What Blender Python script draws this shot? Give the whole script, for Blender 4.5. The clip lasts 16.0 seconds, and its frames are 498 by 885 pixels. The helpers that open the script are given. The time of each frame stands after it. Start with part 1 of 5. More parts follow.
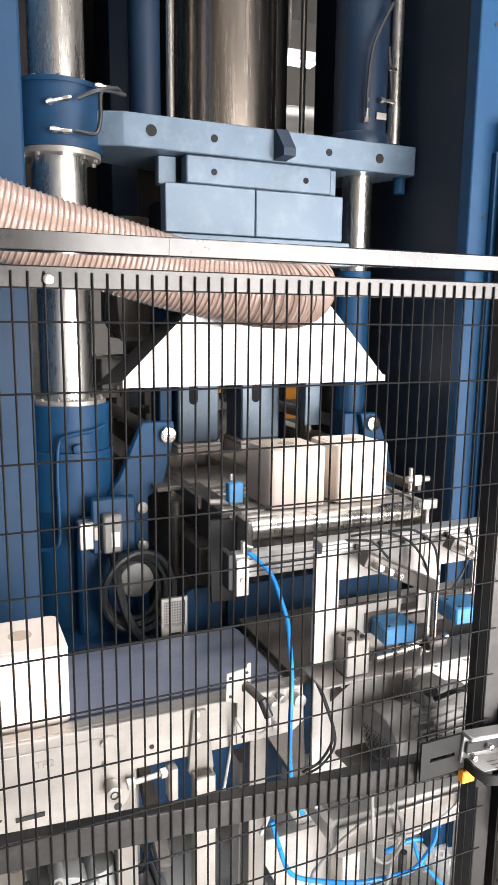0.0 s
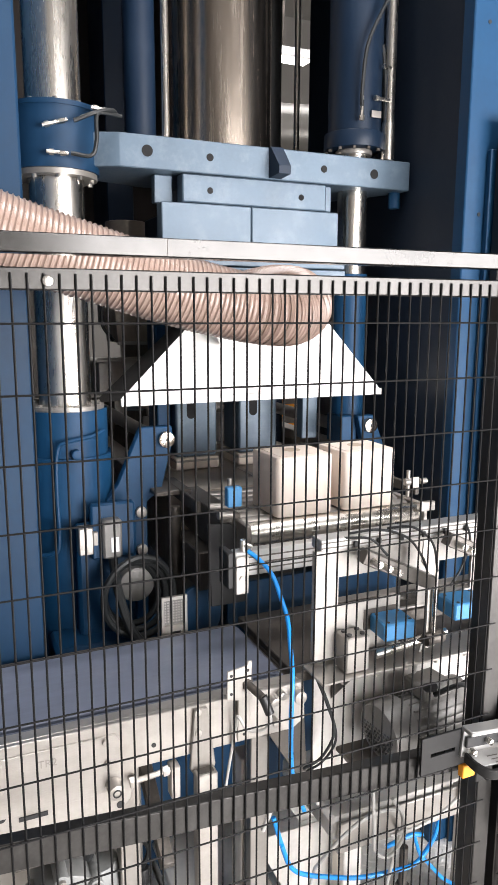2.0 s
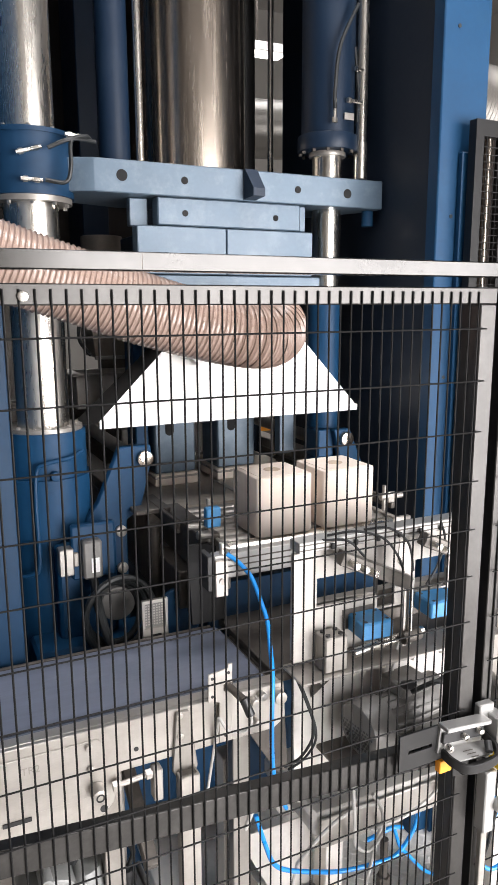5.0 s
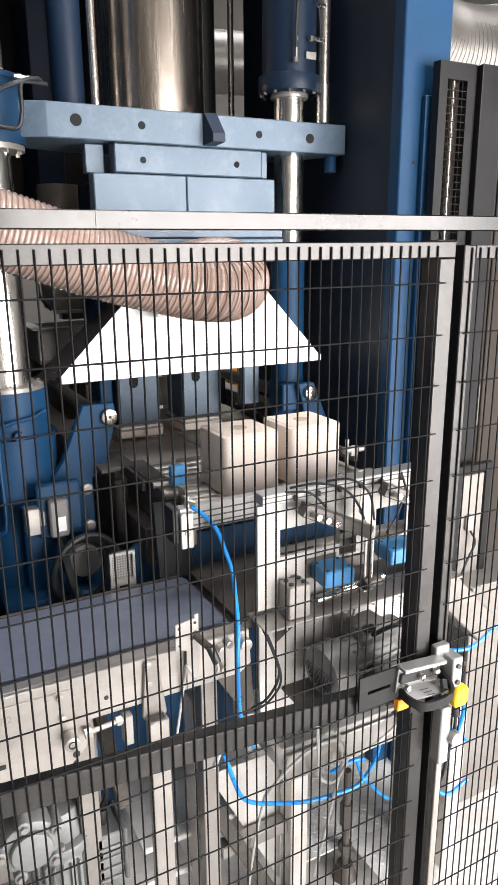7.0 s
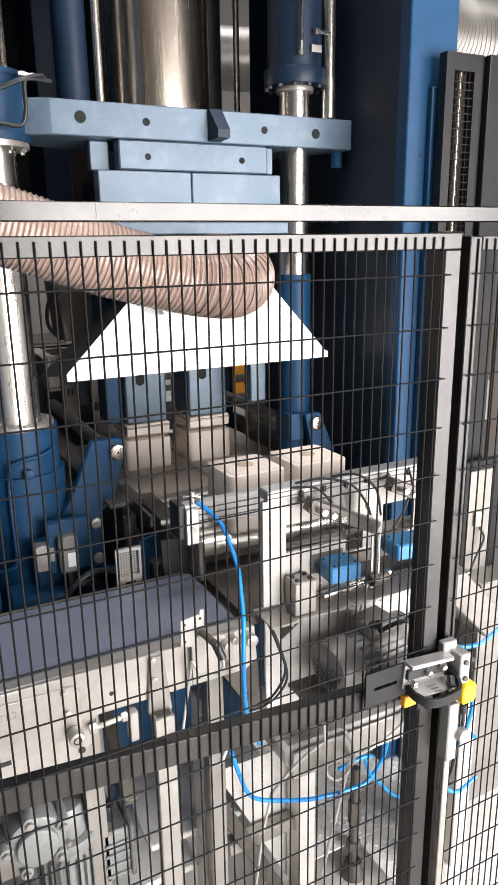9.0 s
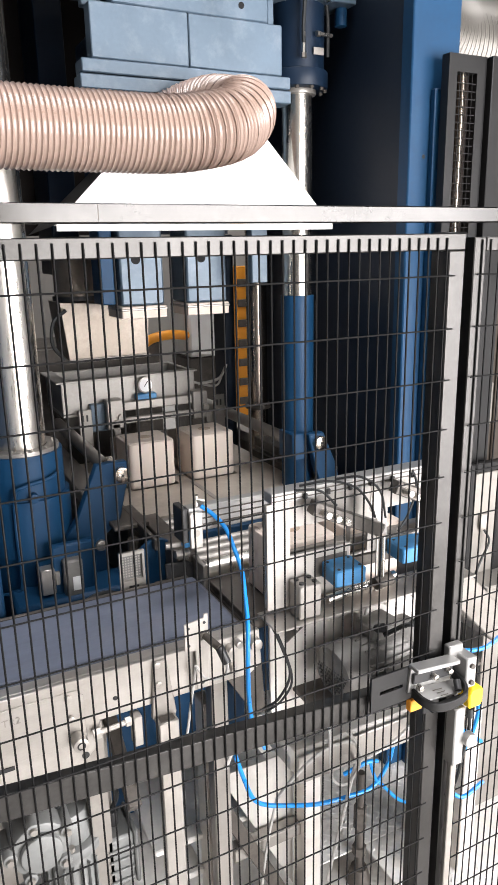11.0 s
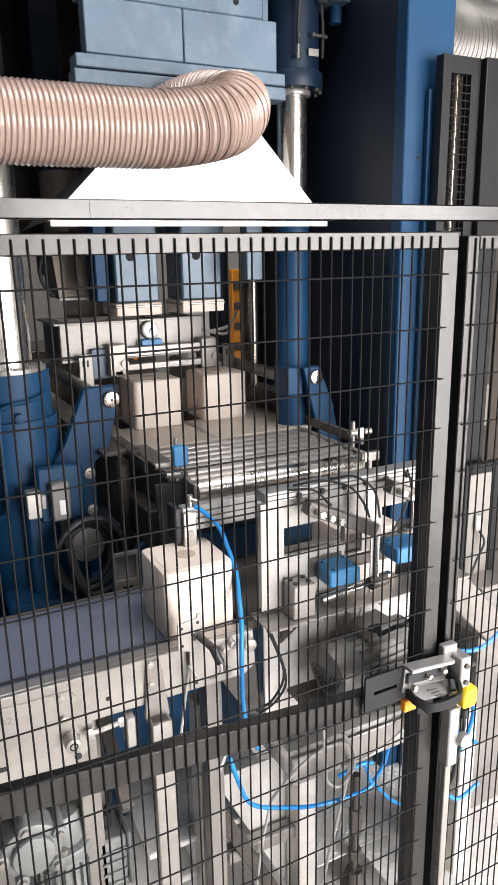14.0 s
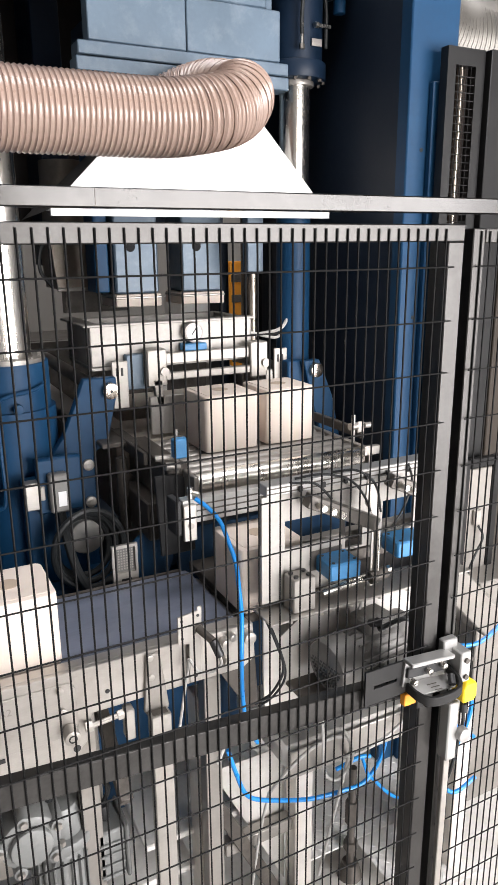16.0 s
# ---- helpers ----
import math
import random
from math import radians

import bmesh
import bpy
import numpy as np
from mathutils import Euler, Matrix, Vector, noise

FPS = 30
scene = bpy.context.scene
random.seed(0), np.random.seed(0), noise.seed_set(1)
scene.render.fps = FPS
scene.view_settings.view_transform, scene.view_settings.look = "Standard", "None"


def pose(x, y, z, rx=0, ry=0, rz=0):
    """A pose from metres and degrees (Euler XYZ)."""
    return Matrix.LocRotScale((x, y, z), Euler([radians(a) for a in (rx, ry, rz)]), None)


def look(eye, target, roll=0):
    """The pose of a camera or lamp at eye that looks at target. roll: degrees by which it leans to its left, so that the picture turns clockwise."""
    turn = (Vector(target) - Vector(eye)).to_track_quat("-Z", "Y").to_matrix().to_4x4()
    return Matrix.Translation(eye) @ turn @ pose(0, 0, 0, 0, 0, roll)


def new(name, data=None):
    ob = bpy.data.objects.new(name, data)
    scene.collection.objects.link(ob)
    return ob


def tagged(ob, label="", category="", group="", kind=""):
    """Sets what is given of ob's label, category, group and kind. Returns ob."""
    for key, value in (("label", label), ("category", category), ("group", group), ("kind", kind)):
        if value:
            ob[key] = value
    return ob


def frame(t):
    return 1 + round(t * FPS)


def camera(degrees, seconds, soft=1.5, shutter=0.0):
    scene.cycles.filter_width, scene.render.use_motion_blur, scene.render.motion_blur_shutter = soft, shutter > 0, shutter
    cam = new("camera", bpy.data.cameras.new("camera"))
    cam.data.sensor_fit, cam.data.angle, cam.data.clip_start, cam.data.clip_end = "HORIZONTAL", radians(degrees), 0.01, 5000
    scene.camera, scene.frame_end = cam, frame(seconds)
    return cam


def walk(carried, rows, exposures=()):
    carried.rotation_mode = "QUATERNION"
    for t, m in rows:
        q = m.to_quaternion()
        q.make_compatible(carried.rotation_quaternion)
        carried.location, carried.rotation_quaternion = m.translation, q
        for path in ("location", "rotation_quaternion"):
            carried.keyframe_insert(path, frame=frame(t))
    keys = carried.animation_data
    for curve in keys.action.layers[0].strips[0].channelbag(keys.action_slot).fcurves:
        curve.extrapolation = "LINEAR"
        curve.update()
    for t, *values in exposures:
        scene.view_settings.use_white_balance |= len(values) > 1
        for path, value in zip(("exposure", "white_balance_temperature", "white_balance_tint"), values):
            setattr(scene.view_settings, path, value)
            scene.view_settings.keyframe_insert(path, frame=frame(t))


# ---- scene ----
cam = camera(38.71, 16.0, soft=1.25)
walk(cam, [
    (0, pose(-0.0139, 0.0008, 1.8868, 79.875, -0.675, -23.180)),
    (0.5, pose(-0.0198, 0.0010, 1.8891, 79.825, -0.671, -23.318)),
    (1, pose(-0.0218, 0.0025, 1.8868, 79.933, -0.623, -23.309)),
    (1.5, pose(-0.0189, 0.0012, 1.8873, 79.691, -0.415, -23.372)),
    (2, pose(-0.0206, -0.0022, 1.8898, 79.702, -0.223, -23.555)),
    (2.5, pose(-0.0189, -0.0027, 1.8906, 79.603, -0.176, -23.498)),
    (3, pose(-0.0155, 0.0002, 1.8903, 79.330, -0.633, -23.907)),
    (3.5, pose(-0.0140, -0.0005, 1.8896, 79.446, -0.340, -23.875)),
    (4, pose(-0.0123, -0.0063, 1.8919, 79.736, -0.044, -24.017)),
    (4.2, pose(-0.0153, -0.0068, 1.8946, 79.645, -0.172, -24.490)),
    (6.3, pose(-0.0224, -0.0340, 1.9558, 78.574, 0.331, -25.771)),
    (6.5, pose(-0.0186, -0.0359, 1.9562, 78.210, 0.185, -25.851)),
    (7, pose(-0.0083, -0.0230, 1.9463, 74.508, 0.452, -27.916)),
    (7.5, pose(0.0047, -0.0200, 1.9387, 73.478, 0.878, -27.580)),
    (8, pose(0.0042, -0.0175, 1.9384, 73.793, 0.813, -27.291)),
    (8.5, pose(0.0094, -0.0258, 1.9393, 74.177, 0.793, -27.242)),
    (9, pose(0.0050, -0.0219, 1.9360, 74.390, 0.850, -27.188)),
    (11.5, pose(0.0093, -0.0164, 1.9288, 74.736, 1.156, -26.970)),
    (12, pose(0.0138, -0.0158, 1.9246, 74.744, 1.027, -27.177)),
    (12.5, pose(0.0138, -0.0142, 1.9231, 74.799, 1.051, -27.223)),
    (13, pose(0.0145, -0.0165, 1.9236, 74.881, 1.201, -27.132)),
    (13.5, pose(0.0132, -0.0167, 1.9217, 75.242, 1.243, -27.077)),
    (14, pose(0.0142, -0.0186, 1.9196, 75.054, 1.054, -27.197)),
    (14.5, pose(0.0098, -0.0176, 1.9199, 74.958, 0.649, -27.597)),
    (15, pose(0.0111, -0.0173, 1.9187, 75.062, 0.604, -27.378)),
    (15.5, pose(0.0083, -0.0096, 1.9185, 74.657, 0.629, -27.372)),
    (16, pose(0.0044, -0.0052, 1.9166, 74.507, 0.508, -27.475))],
    exposures=[(0, 0.28), (1.5, 0.2), (3, 0.1), (4.2, 0.02), (6.3, 0.08), (9, 0.12), (12.5, 0.08), (13.5, 0.0), (14.5, -0.12), (16, -0.17)])

# ---------------- world and large lights ----------------
world = bpy.data.worlds.new("hall_air")
scene.world = world
world.use_nodes = True
wn = world.node_tree.nodes
sky = wn.new("ShaderNodeTexSky")
sky.sky_type, sky.sun_disc = "NISHITA", False
sky.sun_elevation, sky.sun_rotation = radians(35), radians(170)
world.node_tree.links.new(sky.outputs[0], wn["Background"].inputs[0])
wn["Background"].inputs[1].default_value = 0.1


def area_lamp(name, eye, target, sx, sy, watts, colour):
    d = bpy.data.lights.new(name, "AREA")
    d.shape, d.size, d.size_y, d.energy, d.color = "RECTANGLE", sx, sy, watts, colour
    ob = new(name, d)
    ob.matrix_world = look(eye, target)
    return ob


area_lamp("gateway_daylight", (2.5, -2.5, 1.45), (0.9, 2.0, 0.95), 3.4, 2.8, 575, (0.985, 0.958, 0.968))
# Unseen overhead fill lamp, added to brighten floor and level faces.
area_lamp("roof_light_daylight", (1.2, 0.3, 5.9), (0.9, 1.2, 0.0), 3.0, 1.8, 210, (0.985, 0.968, 0.99))
# Added fill lamp for the far hall; its source is made up.
area_lamp("far_roof_light_daylight", (2.4, 5.4, 6.2), (2.2, 4.6, 0.0), 3.0, 2.0, 220, (0.985, 0.968, 0.99))


# ---------------- materials ----------------
def material(name, colour, rough=0.5, metal=0.0, spread=0.15, scale=6.0, fine=90.0, bump=0.1, stain=None,
             stain_amount=0.0, stretch=(1, 1, 1), piece=0.0, coat=0.0, shine=0.5):
    """Two scales of variation in colour and gloss, a fine relief, and stains in a second colour."""
    m = bpy.data.materials.new(name)
    m.use_nodes = True
    nt = m.node_tree
    n, li = nt.nodes, nt.links
    bsdf = n["Principled BSDF"]
    tc = n.new("ShaderNodeTexCoord")
    mp = n.new("ShaderNodeMapping")
    mp.inputs["Scale"].default_value = stretch
    li.new(tc.outputs["Object"], mp.inputs[0])
    big, small = n.new("ShaderNodeTexNoise"), n.new("ShaderNodeTexNoise")
    for node, s, d in ((big, scale, 5.0), (small, fine, 3.0)):
        node.inputs["Scale"].default_value = s
        node.inputs["Detail"].default_value = d
        li.new(mp.outputs[0], node.inputs["Vector"])
    mixed = n.new("ShaderNodeMath")
    mixed.operation = "MULTIPLY_ADD"
    mixed.inputs[1].default_value = 0.35
    li.new(small.outputs[0], mixed.inputs[0])
    li.new(big.outputs[0], mixed.inputs[2])
    ramp = n.new("ShaderNodeMapRange")
    ramp.inputs[1].default_value, ramp.inputs[2].default_value = 0.4, 0.95
    ramp.inputs[3].default_value, ramp.inputs[4].default_value = 1 - spread, 1 + spread
    li.new(mixed.outputs[0], ramp.inputs[0])
    col = n.new("ShaderNodeVectorMath")
    col.operation = "SCALE"
    col.inputs[0].default_value = colour
    li.new(ramp.outputs[0], col.inputs["Scale"])
    last = col.outputs[0]
    if piece:
        info = n.new("ShaderNodeObjectInfo")
        mr = n.new("ShaderNodeMapRange")
        mr.inputs[3].default_value, mr.inputs[4].default_value = 1 - piece, 1 + piece
        li.new(info.outputs["Random"], mr.inputs[0])
        c2 = n.new("ShaderNodeVectorMath")
        c2.operation = "SCALE"
        li.new(last, c2.inputs[0])
        li.new(mr.outputs[0], c2.inputs["Scale"])
        last = c2.outputs[0]
    if stain:
        sn = n.new("ShaderNodeTexNoise")
        sn.inputs["Scale"].default_value = scale * 2.3
        sn.inputs["Detail"].default_value = 8.0
        sn.inputs["Roughness"].default_value = 0.7
        li.new(tc.outputs["Object"], sn.inputs["Vector"])
        sr = n.new("ShaderNodeMapRange")
        sr.inputs[1].default_value, sr.inputs[2].default_value = 0.5, 0.72
        sr.inputs[3].default_value, sr.inputs[4].default_value = 0.0, stain_amount
        li.new(sn.outputs[0], sr.inputs[0])
        mx = n.new("ShaderNodeMix")
        mx.data_type = "RGBA"
        li.new(sr.outputs[0], mx.inputs[0])
        li.new(last, mx.inputs[6])
        mx.inputs[7].default_value = (*stain, 1)
        last = mx.outputs[2]
    li.new(last, bsdf.inputs["Base Color"])
    rr = n.new("ShaderNodeMapRange")
    rr.inputs[1].default_value, rr.inputs[2].default_value = 0.35, 1.0
    rr.inputs[3].default_value, rr.inputs[4].default_value = max(0.03, rough - 0.1), min(1, rough + 0.14)
    li.new(mixed.outputs[0], rr.inputs[0])
    li.new(rr.outputs[0], bsdf.inputs["Roughness"])
    bsdf.inputs["Metallic"].default_value = metal
    bsdf.inputs["Coat Weight"].default_value = coat
    bsdf.inputs["Specular IOR Level"].default_value = shine
    if bump:
        bp = n.new("ShaderNodeBump")
        bp.inputs["Strength"].default_value = bump
        bp.inputs["Distance"].default_value = 0.002
        li.new(small.outputs[0], bp.inputs["Height"])
        li.new(bp.outputs[0], bsdf.inputs["Normal"])
    return m


def glow(name, colour, strength):
    m = bpy.data.materials.new(name)
    m.use_nodes = True
    b = m.node_tree.nodes["Principled BSDF"]
    b.inputs["Emission Color"].default_value = (*colour, 1)
    b.inputs["Emission Strength"].default_value = strength
    return m


BLUE = material("press_blue_paint", (0.0045, 0.042, 0.105), 0.52, 0, 0.2, 3, 60, 0.06, (0.016, 0.065, 0.13), 0.35, shine=0.3)
# Darker copy of BLUE; the colour holds shade on left upright and guide ring.
BLUE_UPRIGHT_SHADE = material("frame_blue_in_shade", (0.004, 0.027, 0.066), 0.5, 0, 0.2, 3, 60, 0.06, (0.012, 0.045, 0.092), 0.3, shine=0.3)
BLUE_LIGHT = material("worn_blue_grey_paint", (0.088, 0.128, 0.172), 0.4, 0.15, 0.14, 7, 90, 0.1, (0.21, 0.245, 0.28), 0.34)
# Blue darkened so its colour carries the shade on upper and rear parts.
BLUE_SHADE = material("blue_paint_in_shade", (0.0045, 0.014, 0.032), 0.45, 0, 0.2, 3, 60, 0.05, (0.012, 0.024, 0.042), 0.3, shine=0.3)
# Shade on the blue upright's inner face, put into the base colour.
NAVY_SHADE = material("side_panel_blue_in_shade", (0.007, 0.014, 0.028), 0.5, 0, 0.15, 2, 60, 0.03, (0.016, 0.024, 0.038), 0.3, shine=0.35)
SENSOR_BLUE = material("sensor_blue_plastic", (0.045, 0.215, 0.45), 0.45, 0, 0.12, 20, 200, 0.03, (0.10, 0.28, 0.48), 0.3)
TUBE_BLUE = material("blue_air_tube_plastic", (0.01, 0.24, 0.68), 0.3, 0, 0.06, 20, 100, 0.0)
CHROME = material("chromed_steel", (0.78, 0.745, 0.69), 0.26, 1.0, 0.08, 3, 40, 0.02, (0.35, 0.30, 0.24), 0.2, (8, 8, 0.6))
RAM_STEEL = material("ground_ram_steel", (0.46, 0.40, 0.345), 0.22, 1.0, 0.07, 4, 60, 0.02, (0.32, 0.27, 0.22), 0.16, (9, 9, 0.3))
STAINLESS = material("brushed_stainless_steel", (0.44, 0.415, 0.385), 0.36, 0.75, 0.14, 4, 120, 0.05, (0.30, 0.265, 0.23), 0.5, (1, 1, 5))
STAINLESS_DULL = material("dull_stainless_steel", (0.33, 0.31, 0.285), 0.40, 0.6, 0.14, 4, 100, 0.06, (0.23, 0.20, 0.17), 0.5)
ALU = material("bright_aluminium_profile", (0.38, 0.375, 0.365), 0.38, 0.6, 0.06, 6, 100, 0.03)
STEEL_DARK = material("dark_oily_steel", (0.085, 0.075, 0.066), 0.45, 0.4, 0.3, 5, 80, 0.12, (0.20, 0.175, 0.15), 0.55)
DIE_STEEL = material("salt_dusted_die_steel", (0.46, 0.41, 0.35), 0.5, 0.35, 0.2, 5, 90, 0.1, (0.60, 0.55, 0.48), 0.6)
FENCE = material("dark_grey_powder_coat", (0.009, 0.0088, 0.009), 0.42, 0.1, 0.2, 8, 150, 0.05, (0.018, 0.018, 0.018), 0.3, shine=0.35)
FRAME_SHINE = material("worn_grey_fence_frame", (0.058, 0.056, 0.054), 0.36, 0.9, 0.3, 5, 120, 0.03, (0.09, 0.087, 0.084), 0.5)
RAIL = material("bare_grey_rail", (0.050, 0.049, 0.048), 0.22, 0.97, 0.08, 6, 120, 0.02, (0.075, 0.073, 0.071), 0.3)
BLACK = material("black_rubber", (0.012, 0.014, 0.015), 0.5, 0, 0.2, 10, 120, 0.1)
BLACK_PLASTIC = material("black_plastic", (0.016, 0.016, 0.017), 0.5, 0, 0.15, 12, 160, 0.05)
WHITE = material("white_painted_sheet", (0.83, 0.82, 0.80), 0.42, 0, 0.03, 3, 60, 0.03, (0.70, 0.66, 0.60), 0.25)
SALT = material("pressed_salt", (0.74, 0.645, 0.57), 0.8, 0, 0.05, 14, 260, 0.35, (0.70, 0.58, 0.44), 0.35)
SALT_TOP = material("pressed_salt_inner", (0.48, 0.38, 0.29), 0.85, 0, 0.08, 14, 260, 0.4)
BELT = material("blue_grey_belt", (0.118, 0.134, 0.178), 0.4, 0, 0.24, 3, 60, 0.05, (0.20, 0.21, 0.245), 0.5, (0.25, 9, 1))
HOSE = material("tan_hose_skin", (0.335, 0.24, 0.198), 0.3, 0, 0.08, 5, 90, 0.03, (0.46, 0.36, 0.305), 0.3, coat=0.35)
CONCRETE = material("dusty_concrete_floor", (0.66, 0.64, 0.61), 0.75, 0, 0.2, 2.5, 60, 0.3, (0.52, 0.49, 0.45), 0.6)
CHECKER = material("dusty_checker_plate", (0.72, 0.705, 0.68), 0.5, 0.0, 0.18, 5, 90, 0.15, (0.62, 0.59, 0.55), 0.5)
WALL = material("hall_wall_paint", (0.30, 0.285, 0.265), 0.8, 0, 0.1, 1, 40, 0.05)
# Near-black brown fill; stands for the shade behind openings.
SHADE_FILL = material("shade_fill_brown", (0.016, 0.009, 0.006), 0.6, 0.1, 0.25, 3, 60, 0.05)
TAN_SHEET = material("dusty_chute_steel", (0.235, 0.20, 0.165), 0.4, 0.5, 0.2, 4, 90, 0.06, (0.42, 0.38, 0.33), 0.4)
DUCT = material("pale_duct_foil", (0.13, 0.122, 0.11), 0.36, 0.5, 0.08, 6, 60, 0.1)
YELLOW = material("yellow_plastic", (0.86, 0.60, 0.02), 0.45, 0, 0.06, 20, 150, 0.03)
ORANGE = material("orange_paint", (0.85, 0.33, 0.02), 0.45, 0, 0.08, 8, 90, 0.03)
GREY_CABLE = material("grey_cable", (0.44, 0.43, 0.41), 0.45, 0, 0.08, 20, 100, 0.0)
TUBE_STEEL = material("grey_square_tube", (0.12, 0.11, 0.10), 0.42, 0.6, 0.15, 8, 110, 0.06, (0.2, 0.18, 0.16), 0.4)
BROWN_UNIT = material("brown_cabinet_paint", (0.045, 0.036, 0.028), 0.45, 0.1, 0.15, 3, 80, 0.05, (0.075, 0.06, 0.05), 0.4)
POST_STEEL = material("pale_brushed_post_steel", (0.74, 0.70, 0.65), 0.42, 0.3, 0.10, 4, 110, 0.05, (0.45, 0.41, 0.36), 0.4, (1, 1, 5))
DUST_SHEET = material("salt_dusted_steel_sheet", (0.60, 0.575, 0.54), 0.5, 0.15, 0.12, 4, 110, 0.06, (0.42, 0.39, 0.355), 0.5, (2, 2, 0.6))
FEEDER_STEEL = material("dusty_filling_box_steel", (0.36, 0.34, 0.315), 0.45, 0.35, 0.2, 5, 100, 0.06, (0.5, 0.475, 0.44), 0.5)
WIRE = material("black_coated_wire", (0.0045, 0.0044, 0.0046), 0.5, 0, 0.2, 8, 150, 0.05, (0.010, 0.010, 0.010), 0.3, shine=0.13)
GEAR_GREY = material("grey_green_gear_casting", (0.21, 0.215, 0.21), 0.45, 0.2, 0.15, 8, 110, 0.15, (0.33, 0.325, 0.31), 0.45)
MOTOR_DARK = material("dark_grey_motor_casting", (0.19, 0.184, 0.175), 0.5, 0.3, 0.2, 8, 110, 0.15, (0.26, 0.245, 0.225), 0.5)
# Shaded left side of the white hood, given as a dark grey colour.
HOOD_SIDE_SHADE = material("hood_white_in_shade", (0.05, 0.048, 0.046), 0.5, 0.2, 0.15, 4, 60, 0.03)
HOLE = material("black_bore", (0.003, 0.003, 0.0035), 0.8, 0, 0.1, 20, 100, 0.0)
LABEL = material("white_label", (0.8, 0.8, 0.8), 0.5, 0, 0.03, 20, 100, 0.0)
LAMP = glow("lamp_diffuser", (1.0, 0.97, 0.9), 6.0)


# ---------------- mesh helpers ----------------
def part(name, bm, mat, parent=None, label="", smooth=38):
    me = bpy.data.meshes.new(name)
    bm.to_mesh(me)
    bm.free()
    me.materials.append(mat)
    me.shade_smooth()
    me.set_sharp_from_angle(angle=radians(smooth))
    ob = new(name, me)
    ob.parent = parent
    if label:
        ob["label"] = label
    return ob


def thing(name, label, category, group="", kind="", at=(0, 0, 0)):
    ob = new(name)
    ob.empty_display_size = 0.05
    ob.location = at
    return tagged(ob, label, category, group, kind)


def B():
    return bmesh.new()


def box(bm, x0, x1, y0, y1, z0, z1, bev=0.002, seg=1):
    vs = bmesh.ops.create_cube(bm, size=1.0)["verts"]
    for v in vs:
        v.co = Vector((x0 + (v.co.x + 0.5) * (x1 - x0), y0 + (v.co.y + 0.5) * (y1 - y0), z0 + (v.co.z + 0.5) * (z1 - z0)))
    if bev:
        es = list({e for v in vs for e in v.link_edges})
        bmesh.ops.bevel(bm, geom=es, offset=bev, segments=seg, affect="EDGES", profile=0.5)
    return bm


def obox(bm, centre, size, turn=(0, 0, 0), bev=0.002):
    m = pose(*centre, *turn)
    vs = bmesh.ops.create_cube(bm, size=1.0)["verts"]
    for v in vs:
        v.co = m @ Vector((v.co.x * size[0], v.co.y * size[1], v.co.z * size[2]))
    if bev:
        es = list({e for v in vs for e in v.link_edges})
        bmesh.ops.bevel(bm, geom=es, offset=bev, segments=1, affect="EDGES", profile=0.5)
    return bm


def cyl(bm, a, b, r, r2=None, seg=28, bev=0.0):
    a, b = Vector(a), Vector(b)
    d = b - a
    m = Matrix.Translation((a + b) / 2) @ d.to_track_quat("Z", "Y").to_matrix().to_4x4()
    vs = bmesh.ops.create_cone(bm, cap_ends=True, cap_tris=False, segments=seg, radius1=r, radius2=r if r2 is None else r2,
                               depth=d.length, matrix=m)["verts"]
    if bev:
        es = [e for e in {e for v in vs for e in v.link_edges} if any(len(f.verts) > 4 for f in e.link_faces)]
        bmesh.ops.bevel(bm, geom=es, offset=bev, segments=2, affect="EDGES", profile=0.5)
    return bm


def ring(bm, centre, r_out, r_in, z0, z1, seg=36):
    """A hollow upright sleeve."""
    cx, cy = centre
    loops = []
    for r, z in ((r_in, z0), (r_out, z0), (r_out, z1), (r_in, z1)):
        loops.append([bm.verts.new((cx + r * math.cos(2 * math.pi * i / seg), cy + r * math.sin(2 * math.pi * i / seg), z)) for i in range(seg)])
    for k in range(4):
        p, q = loops[k], loops[(k + 1) % 4]
        for i in range(seg):
            j = (i + 1) % seg
            bm.faces.new((p[i], p[j], q[j], q[i]))
    bmesh.ops.recalc_face_normals(bm, faces=bm.faces[:])
    return bm


def prism(bm, outline, y0, y1, bev=0.002):
    """A plate cut to an outline in x and z, from y0 to y1."""
    f = [bm.verts.new((x, y0, z)) for x, z in outline]
    g = [bm.verts.new((x, y1, z)) for x, z in outline]
    fa = [bm.faces.new(f), bm.faces.new(list(reversed(g)))]
    n = len(outline)
    for i in range(n):
        j = (i + 1) % n
        fa.append(bm.faces.new((f[j], f[i], g[i], g[j])))
    bmesh.ops.recalc_face_normals(bm, faces=fa)
    if bev:
        bmesh.ops.bevel(bm, geom=list({e for q in fa for e in q.edges}), offset=bev, segments=1, affect="EDGES", profile=0.5)
    return bm


def spline(pts, n=8):
    pts = [Vector(p) for p in pts]
    ext = [2 * pts[0] - pts[1]] + pts + [2 * pts[-1] - pts[-2]]
    out = []
    for i in range(1, len(ext) - 2):
        p0, p1, p2, p3 = ext[i - 1:i + 3]
        for k in range(n):
            t = k / n
            out.append(0.5 * ((2 * p1) + (p2 - p0) * t + (2 * p0 - 5 * p1 + 4 * p2 - p3) * t * t + (3 * p1 - p0 - 3 * p2 + p3) * t ** 3))
    out.append(pts[-1])
    return out


